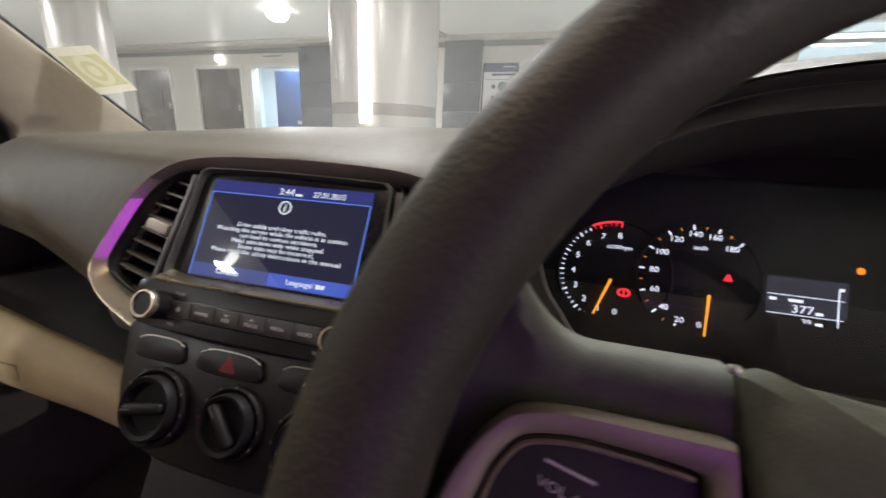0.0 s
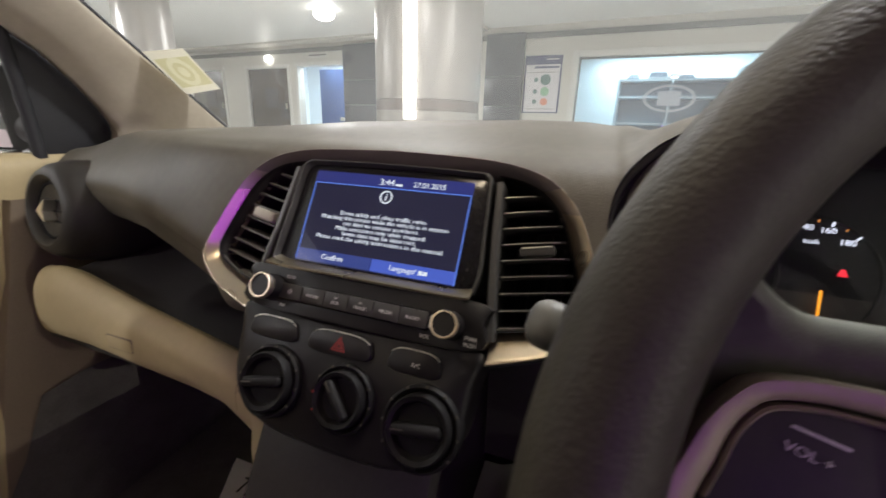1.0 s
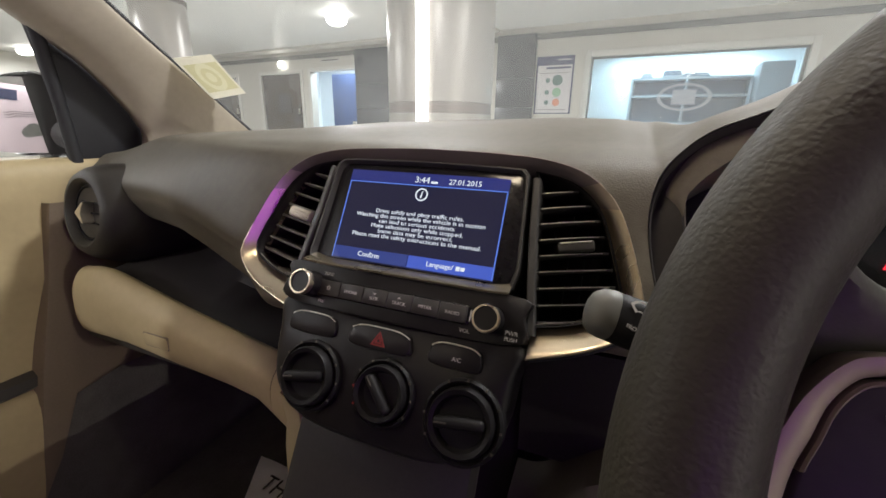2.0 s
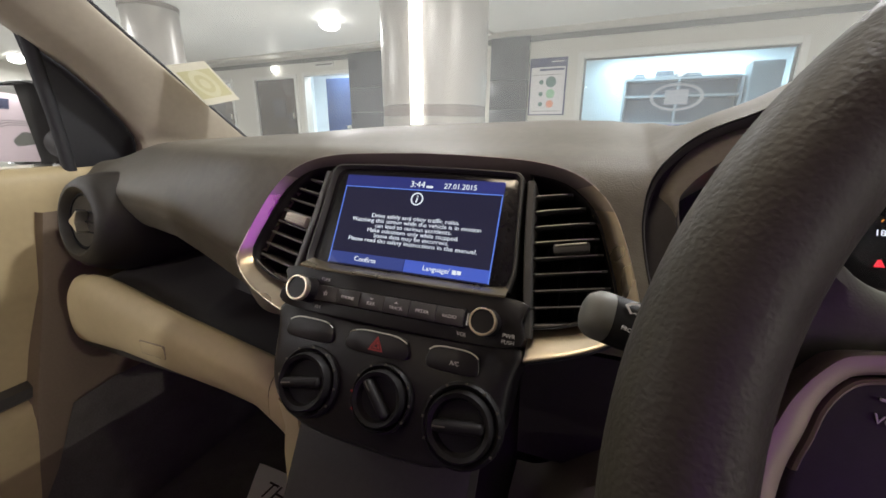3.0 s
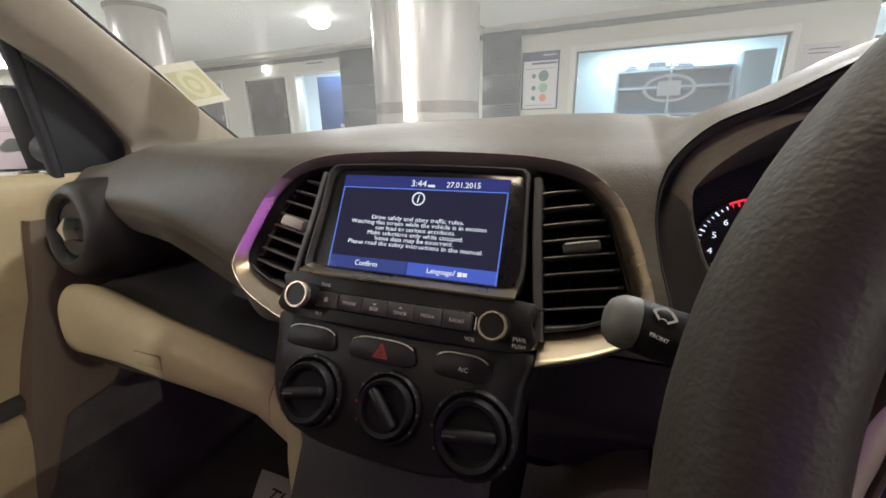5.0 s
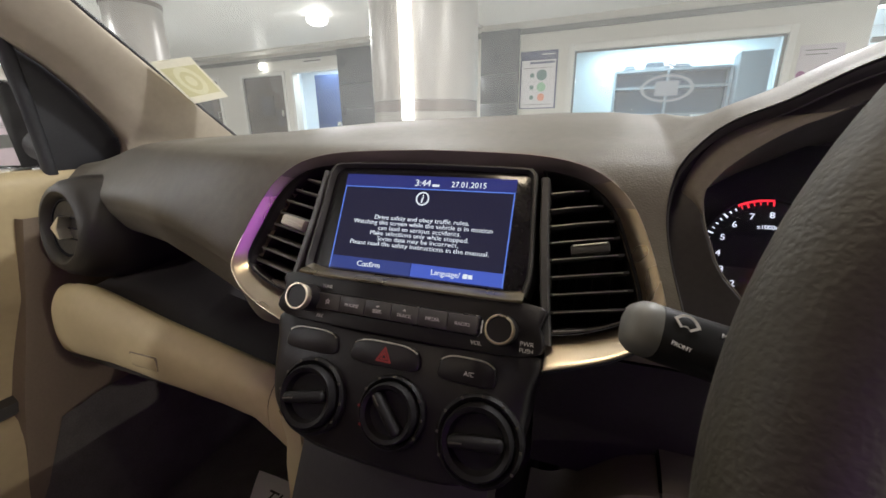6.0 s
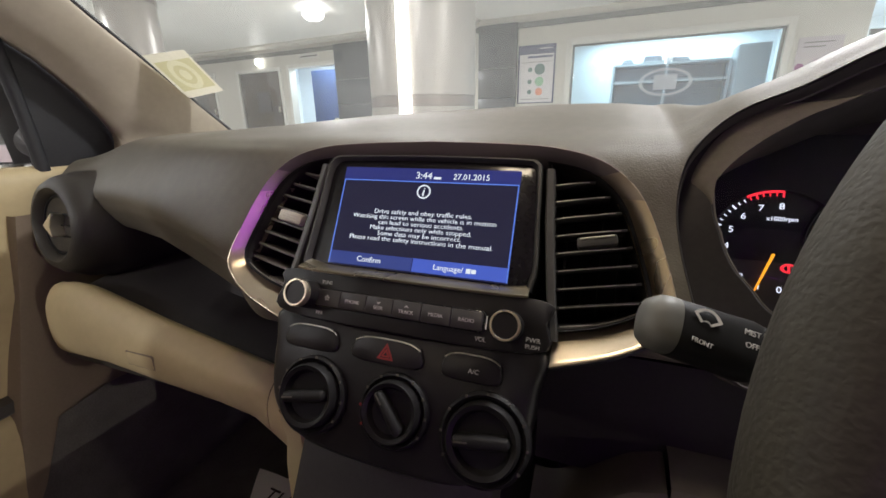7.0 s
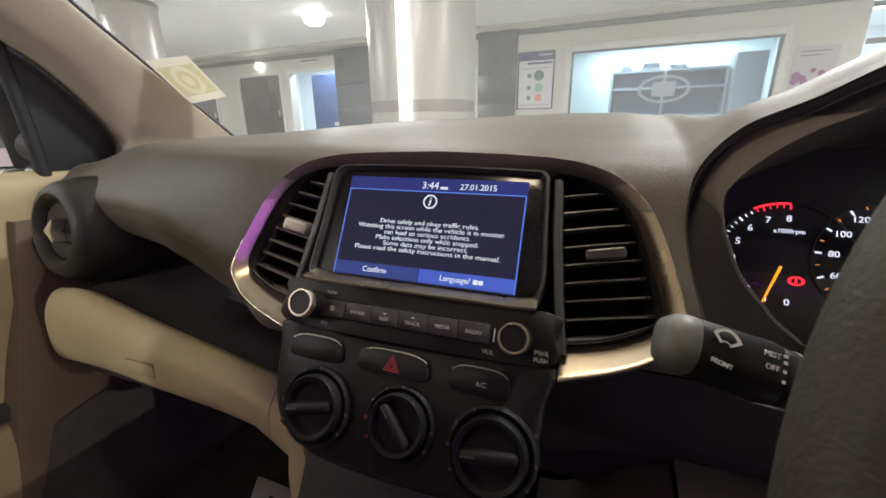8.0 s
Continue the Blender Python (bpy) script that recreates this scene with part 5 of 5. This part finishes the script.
# plain body under the bonnet and the tyres on which the car stands
shell("car_nose", block(1.10, 0.86, 0.44, 0.05, (0, 0.98, 0.60), 4), mat("nose_paint", (0.40, 0.40, 0.41), 0.35, metal=0.3), "painted car front under the bonnet")
for x in (-0.66, 0.66):
    for y in (0.98, -1.72):
        tyre = thing("car_wheel", pose(x, y, 0.279, 0, 90, 0), "black rubber car tyre on a plain silver rim", "car wheel", "car wheels")
        part("tyre", lathe([(0.17, -0.08), (0.25, -0.085), (0.272, -0.07), (0.279, -0.04), (0.279, 0.04), (0.272, 0.07), (0.25, 0.085), (0.17, 0.08)], 48), RUBBER, tyre)
        part("rim", lathe([(0.168, -0.075), (0.168, 0.075), (0.15, 0.07), (0.13, 0.045), (0.05, 0.04), (0.0, 0.045)], 40), CHROME, tyre, "silver rim")

# ---- showroom -------------------------------------------------------------------
WALL_D, WALL_TURN = 7.0, -5.0
# wall frame: x along the wall to the right, y away from the car behind the wall, z up
WALLM = Matrix.Translation((0.122, -0.302, 0)) @ pose(0, 0, 0, 0, 0, WALL_TURN) @ Matrix.Translation((0, WALL_D, 0))


def wall_box(name, x0, x1, z0, z1, y0, y1, material, parent=None, label="", bevel=0.0):
    bm = block(x1 - x0, y1 - y0, z1 - z0, bevel, ((x0 + x1) / 2, (y0 + y1) / 2, (z0 + z1) / 2))
    return part(name, bm, material, parent, label, m=None if parent else WALLM)


def setting(ob, label, category):
    return tagged(ob, label, category, kind="structure")


wall = thing("wall_north", WALLM, "warm white showroom wall with doors and an office window", "wall", kind="structure")
HOLES = [(-10.6, -9.36, 0, 2.13), (-8.49, -7.23, 0, 2.13), (-6.92, -5.62, 0, 2.15), (-1.10, 1.52, 0.85, 2.11), (2.30, 3.7, 0, 2.575)]
edge = -14.0
for x0, x1, z0, z1 in HOLES:
    wall_box("wall_pier", edge, x0, 0, CEILING, 0, 0.15, WALLW, wall)
    wall_box("wall_lintel", x0, x1, z1, CEILING, 0, 0.15, WALLW, wall)
    if z0:
        wall_box("wall_sill", x0, x1, 0, z0, 0, 0.15, WALLW, wall)
    edge = x1
wall_box("wall_pier", edge, 9.0, 0, CEILING, 0, 0.15, WALLW, wall)
for x0, x1 in ((-14, 2.27), (3.73, 9)):
    setting(wall_box("trim", x0, x1, 2.41, 2.49, -0.03, -0.003, STRIP), "grey shadow strip along the top of the wall", "trim")
setting(wall_box("trim", -14, -2.6, 2.56, CEILING, -0.32, -0.035, WALLW), "white cornice step under the ceiling", "trim")

# dark stone piers on both sides of the column
for x0, x1 in ((-5.66, -4.6), (-2.615, -1.955)):
    pier = thing("stone_pier", WALLM, "dark grey polished stone tiles on a pier", "tiled pier", "stone piers", "structure")
    for k in range(5):
        z0, z1 = (0.0, 0.46, 0.92, 1.385, 1.85)[k], (0.455, 0.915, 1.38, 1.845, 2.50)[k]
        wall_box("tile", x0, x1, z0, z1, -0.06, -0.035, DARKTILE, pier, bevel=0.003)
    wall_box("joint_bed", x0 + 0.002, x1 - 0.002, 0, 2.498, -0.038, -0.002, WHITEF, pier)


def door_frame(name, x0, x1, z1, w=0.07):
    fr = thing(name, WALLM, "white painted door frame", "door frame", kind="structure")
    wall_box("jamb", x0 - w, x0, 0, z1 + w, -0.03, 0.16, WHITEF, fr, bevel=0.004)
    wall_box("jamb", x1, x1 + w, 0, z1 + w, -0.03, 0.16, WHITEF, fr, bevel=0.004)
    wall_box("head", x0, x1, z1, z1 + w, -0.03, 0.16, WHITEF, fr, bevel=0.004)
    return fr


for x0, x1 in ((-10.6, -9.36), (-8.49, -7.23)):
    door_frame("door_1", x0, x1, 2.13)
    leaf = thing("glass_door", WALLM, "closed dark glass door with a thin metal edge", "door", "glass doors")
    wall_box("leaf", x0 + 0.004, x1 - 0.004, 0.005, 2.126, 0.03, 0.05, DGLASS, leaf)
    wall_box("handle", x1 - 0.13, x1 - 0.10, 1.28, 1.40, -0.02, 0.03, CHROME, leaf, "metal handle", 0.005)
    wall_box("inner_panel", x0 + 0.48, x0 + 0.88, 1.30, 1.72, 0.022, 0.03, DPANEL, leaf, "darker panel behind the glass")
    wall_box("inner_panel", x0 + 0.93, x0 + 1.18, 1.05, 1.42, 0.022, 0.03, DPANEL, leaf, "darker panel behind the glass")
door_frame("door_2", -6.92, -5.66, 2.15)
leaf = thing("blue_door", WALLM, "half-open blue painted door", "door")
bm = block(0.86, 0.04, 2.17, 0.004, (0.43, 0, 1.09))
part("leaf", bm, BLUED, leaf, m=Matrix.Translation((-7.00, 0.75, 0)) @ pose(0, 0, 0, 0, 0, 4))
wall_box("handle", -6.42, -6.32, 1.06, 1.14, 0.70, 0.76, CHROME, leaf, "metal lever", 0.01)
# room behind the open door
setting(wall_box("wall_back_corridor", -8.6, -4.6, 0, CEILING, 1.9, 2.0, OFFICE), "pale blue-white corridor wall", "wall")
setting(wall_box("wall_side_corridor", -8.6, -8.5, 0, CEILING, 0.16, 1.9, OFFICE), "pale blue-white corridor side wall", "wall")
setting(wall_box("wall_side_corridor", -4.7, -4.6, 0, CEILING, 0.16, 1.9, OFFICE), "pale blue-white corridor side wall", "wall")

# office window and what stands behind it
frame_ = thing("window_1", WALLM, "wide white-framed office window with a frosted oval emblem", "window", kind="structure")
for x0, x1, z0, z1 in ((-1.19, -1.10, 0.76, 2.20), (1.52, 1.60, 0.76, 2.20), (-1.10, 1.52, 2.11, 2.20), (-1.10, 1.52, 0.76, 0.85)):
    wall_box("window_frame", x0, x1, z0, z1, -0.03, 0.16, WHITEF, frame_, bevel=0.004)
for x0, x1, z0, z1 in ((-1.10, -1.075, 0.85, 2.11), (1.485, 1.52, 0.85, 2.11), (-1.075, 1.485, 2.085, 2.11)):
    wall_box("inner_frame", x0, x1, z0, z1, 0.04, 0.08, STRIP, frame_)
pane = wall_box("pane", -1.08, 1.49, 0.85, 2.09, 0.05, 0.056, WINDOWG, frame_, "clear glass pane")
pane.visible_shadow = False
oval = [(0.345 * math.cos(a), 0.19 * math.sin(a)) for a in np.linspace(0, 2 * math.pi, 56, endpoint=False)]
turned = Matrix.Translation((0.225, 0.045, 1.515)) @ pose(0, 0, 0, 90, 0, 0)
part("emblem", ring_band(oval, np.array(oval) * (0.86, 0.82), [(0, 0), (0, 0.003), (1, 0.003), (1, 0)]), FROST, frame_, "frosted oval emblem", m=turned)
part("emblem", block(0.30, 0.20, 0.003, 0, (0, 0, 0)), FROST, frame_, "frosted plain field of the emblem", m=turned @ pose(0, 0, 0.001))
for x0, x1, z0, z1, y0, y1 in ((-4.4, 4.7, 0, CEILING, 3.2, 3.3), (-4.5, -4.4, 0, CEILING, 0.16, 3.3), (2.1, 2.2, 0, CEILING, 0.16, 3.2), (4.6, 4.7, 0, CEILING, 0.16, 3.2)):
    setting(wall_box("wall_office", x0, x1, z0, z1, y0, y1, OFFICE), "cool white office wall", "wall")
for x0, z0, z1, y0 in ((2.302, 2.335, 2.385, 0.05), (2.36, 1.94, 2.0, 0.11)):
    setting(wall_box("trim", x0, 3.698, z0, z1, y0, y0 + 0.04, STRIP), "grey rail across the lit opening", "trim")
setting(wall_box("ceiling_office", -8.6, 4.8, CEILING, CEILING + 0.05, 0.16, 3.3, OFFICE), "white office ceiling", "ceiling")
setting(wall_box("floor_office", -8.6, 4.8, -0.05, 0.0, 0.16, 3.3, FLOORT), "office floor", "floor")

shelf = thing("office_shelf", WALLM, "grey open shelving unit standing in the office", "shelf")
K = (WALL_D + 1.6) / WALL_D  # the unit stands 1.6 m behind the glass
sx0, sx1, top = -0.48 * K, 0.98 * K, 1.05 + (1.765 - 1.05) * K
wall_box("back", sx0, sx1, 0.3, top, 1.95, 1.97, SHELFB, shelf)
for z in (0.6, 1.05 + 0.105 * K, 1.05 + 0.48 * K, top):
    wall_box("board", sx0, sx1 - 0.02, z - 0.02, z + 0.02, 1.6, 1.95, SHELFM, shelf)
for x in (sx0, 0.225 * K, sx1):
    wall_box("upright", x - 0.02, x + 0.02, 0, top, 1.59, 1.95, SHELFM, shelf)
cab = thing("office_cabinet", WALLM, "tall pale grey office cabinet", "cabinet")
wall_box("body", 1.02 * K, 1.36 * K, 0, 1.05 + 0.86 * K, 1.35, 1.95, SHELFM, cab, bevel=0.006)
wall_box("door", 1.03 * K, 1.35 * K, 0.1, 1.05 + 0.84 * K, 1.335, 1.348, CABD, cab, bevel=0.004)
for k, (x, w, h) in enumerate(((-0.38, 0.16, 0.07), (-0.10, 0.26, 0.11), (0.16, 0.18, 0.09), (0.30, 0.2, 0.06))):
    pile = thing("paper_stack", WALLM, "loose stack of papers and folders on the shelf", "papers", "papers on the shelf")
    for j in range(3):
        wall_box("folder", x * K + 0.012 * j, (x + w) * K - 0.014 * j, top + 0.022 + j * h * 0.36, top + 0.022 + (j + 0.93) * h * 0.36, 1.66, 1.9, (SHELFB, SHELFM, SHELFB)[(j + k) % 3], pile)
desk = thing("office_desk", WALLM, "pale desk edge under the office window", "desk")
wall_box("desktop", 0.55 * K, 1.45 * K, 1.13, 1.16, 0.9, 1.3, OFFICE, desk)
wall_box("desk_leg", 0.56 * K, 0.60 * K, 0, 1.13, 0.92, 1.28, SHELFM, desk)
wall_box("desk_leg", 1.40 * K, 1.44 * K, 0, 1.13, 0.92, 1.28, SHELFM, desk)

# posters
poster = thing("notice_poster", WALLM, "white notice poster with a navy header and three coloured discs", "poster")
wall_box("poster_sheet", -1.94, -1.345, 1.285, 2.155, -0.012, -0.004, NAVY, poster)
wall_box("poster_field", -1.915, -1.37, 1.30, 2.02, -0.016, -0.0125, POSTERW, poster, "white field")
wall_box("header_bar", -1.78, -1.39, 1.965, 1.995, -0.018, -0.0163, NAVY, poster)
wall_box("header_bar", -1.60, -1.40, 2.09, 2.105, -0.016, -0.0125, POSTERW, poster)
for k, material in enumerate((TEALP, GREENP, ORANGEP)):
    z = (1.795, 1.615, 1.46)[k]
    for x, r in ((-1.585, (0.082, 0.07, 0.058)[k]), (-1.74, 0.035)):
        part("disc", lathe([(r, 0), (r, 0.002), (0, 0.0022)], 28), material if r > 0.04 else TEALP, poster, m=Matrix.Translation((x, -0.0165, z)) @ pose(0, 0, 0, 90, 0, 0))
for z in (1.90, 1.345):
    wall_box("text_bar", -1.88, -1.42, z, z + 0.008, -0.018, -0.0163, STRIP, poster)
poster = thing("flower_poster", WALLM, "pale poster with pink flowers on the wall", "poster")
wall_box("poster_sheet", 1.66, 2.10, 1.36, 1.95, -0.012, -0.004, PINKW, poster)
for z, w in ((1.88, 0.30), (1.83, 0.22)):
    wall_box("text_bar", 1.72, 1.72 + w, z, z + 0.012, -0.014, -0.0125, STRIP, poster)
for x, z, r in ((1.72, 1.60, 0.05), (1.78, 1.56, 0.05), (1.71, 1.53, 0.045), (1.88, 1.66, 0.03), (1.97, 1.62, 0.04), (1.82, 1.50, 0.05)):
    part("printed_flower", lathe([(r, 0), (r * 0.6, 0.002), (0, 0.0022)], 9), PINKP, poster, m=Matrix.Translation((x, -0.0125, z)) @ pose(0, 0, 0, 90, 0, 0))

# columns
COLX, COLD = -2.125, 4.0
COLM = Matrix.Translation((0.122, -0.302, 0)) @ pose(0, 0, 0, 0, 0, WALL_TURN) @ Matrix.Translation((COLX - 0.02, COLD + 0.05, 0))
column = thing("round_column", COLM, "large round column clad in brushed silver panels with a grey band", "column", "round columns", "structure")
part("lower_cladding", lathe([(0.553, 0), (0.553, 1.175), (0.543, 1.178), (0.0, 1.178)], 72), CLAD, column)
part("band", lathe([(0.535, 1.178), (0.548, 1.178), (0.548, 1.282), (0.535, 1.282)], 72), CLADB, column, "grey band")
part("upper_cladding", lathe([(0.0, 1.282), (0.543, 1.282), (0.553, 1.285), (0.553, CEILING), (0, CEILING)], 72), CLAD, column)
lit = thing("light_tube", COLM, "upright white light tube fixed to the column", "light tube")
a = radians(-79.4)
part("diffuser", tube([(0.575 * math.cos(a), 0.575 * math.sin(a), z) for z in (1.098, 1.108, 1.6, 2.1, 2.56)], [0.05, 0.058, 0.058, 0.058, 0.058], 16), TUBEM, lit, "glowing white diffuser")
part("bracket", block(0.03, 0.06, 0.03, 0.004, (0.55 * math.cos(a), 0.55 * math.sin(a), 2.3)), CHROME, lit)
m2 = Matrix.Translation((-5.68, 3.75, 0))
column = thing("round_column", m2, "smaller round column clad in grey metal", "column", "round columns", "structure")
part("cladding", lathe([(0.33, 0), (0.33, CEILING), (0, CEILING)], 48), CLAD, column)
part("collar", lathe([(0.345, CEILING - 0.06), (0.345, CEILING - 0.01), (0.32, CEILING)], 48), CLADB, column, "grey collar at the ceiling")

# lamps
for lx, ly, watts, size in LAMPS:
    g = 1.0 if size > 0.15 else 0.28
    lamp = thing("ceiling_downlight", pose(lx, ly, CEILING) @ Matrix.Diagonal((g, g, 1, 1)), "round globe-shaped ceiling lamp, lit white", "downlight", "ceiling downlights")
    part("bezel", lathe([(0.135, 0.0), (0.135, -0.010), (0.125, -0.014), (0.12, -0.005), (0.0, -0.003)], 40), WHITEF, lamp)
    part("diffuser", lathe([(0.120, -0.004), (0.148, -0.03), (0.153, -0.065), (0.138, -0.11), (0.09, -0.143), (0.04, -0.154), (0.0, -0.155)], 40), LAMPM, lamp, "glowing white diffuser")
lamp = thing("wall_lamp", WALLM @ Matrix.Translation((-7.75, -0.05, 2.325)), "small round wall lamp over the door, lit white", "wall lamp")
part("globe", lathe([(0.0, -0.07), (0.05, -0.06), (0.075, -0.02), (0.075, 0.02), (0.05, 0.06), (0.0, 0.07)], 24), LAMPM, lamp, "glowing white globe")
part("wall_plate", block(0.10, 0.02, 0.10, 0.004, (0, 0.04, 0)), CHROME, lamp)
lamp = thing("wall_lamp", pose(*SIDE_LAMP), "round wall lamp with a white globe, lit", "wall lamp")
part("globe", lathe([(0.0, -0.1), (0.06, -0.085), (0.095, -0.03), (0.095, 0.03), (0.06, 0.085), (0.0, 0.1)], 24), LAMPM, lamp, "glowing white globe")
part("wall_plate", block(0.03, 0.14, 0.14, 0.004, (0.085, 0, 0)), CHROME, lamp)


def panel_light(x, y, sx, sy, watts, color):
    """A flat lit panel on the ceiling of a back room."""
    lamp = thing("panel_light", WALLM @ pose(x, y, CEILING), "flat white ceiling panel light, lit", "ceiling light", "panel lights")
    part("frame", block(sx + 0.06, sy + 0.06, 0.016, 0.003, (0, 0, -0.009)), WHITEF, lamp)
    part("diffuser", block(sx, sy, 0.006, 0.001, (0, 0, -0.021)), PANELM, lamp, "glowing white diffuser")
    area_lamp("panel_lamp_light", WALLM @ pose(x, y, CEILING - 0.03), watts, sx, sy, color)


panel_light(0.2, 2.62, 2.6, 0.6, 46, (0.60, 0.86, 1.0))
panel_light(-0.4, 0.75, 1.2, 0.5, 26, (0.62, 0.88, 1.0))

sign_ = thing("door_sign", WALLM, "small pale sign over the open door", "sign")
wall_box("sign_plate", -6.62, -6.08, 2.30, 2.40, -0.014, -0.004, WHITEF, sign_, bevel=0.003)
wall_box("text_bar", -6.58, -6.12, 2.335, 2.362, -0.017, -0.0145, STRIP, sign_)
panel_light(-6.4, 1.0, 0.8, 0.8, 80, (0.75, 0.90, 1.0))

panel_light(3.2, 1.2, 0.8, 0.8, 75, (0.80, 0.93, 1.0))

# shell of the showroom
setting(part("ceiling", block(26, 24, 0.06, 0, (-2, -2, CEILING + 0.031)), CEILM, None), "white painted showroom ceiling", "ceiling")
setting(part("floor", block(26, 24, 0.06, 0, (-2, -2, -0.03)), FLOORT, None), "polished pale floor tiles", "floor")
for name, sx, sy, at in (("wall_east", 0.15, 24, (8.5, -2, 1.3)), ("wall_west", 0.15, 24, (-13.5, -2, 1.3)), ("wall_south", 26, 0.15, (-2, -9.0, 1.3))):
    setting(part(name, block(sx, sy, CEILING, 0, at), WALLW, None), "warm white showroom wall", "wall")
# notice board behind the car, seen in the door mirror
board = thing("notice_board", look((-2.6, -2.6, 1.25), (-0.87, 0.09, 1.05)) @ pose(0, 0, 0, 0, 180, 0), "white printed board standing in the showroom", "notice board")
part("board_sheet", block(2.2, 1.7, 0.02, 0.003, (-0.2, -0.1, 0)), BOARDW, board)
part("board_header", block(0.5, 0.24, 0.006, 0, (0.42, 0.5, 0.014)), NAVY, board, "navy header")
part("board_post", block(0.06, 0.9, 0.03, 0.003, (0, -0.78, -0.03)), GREYP, board)
for k in range(3):
    part("text_bar", block(0.5, 0.012, 0.004, 0, (0.16, 0.12 - 0.05 * k, 0.013)), STRIP, board)
part("printed_disc", lathe([(0.16, 0), (0.16, 0.004), (0, 0.005)], 30, (-0.02, -0.3, 0.011)), STRIP, board, "grey printed disc")
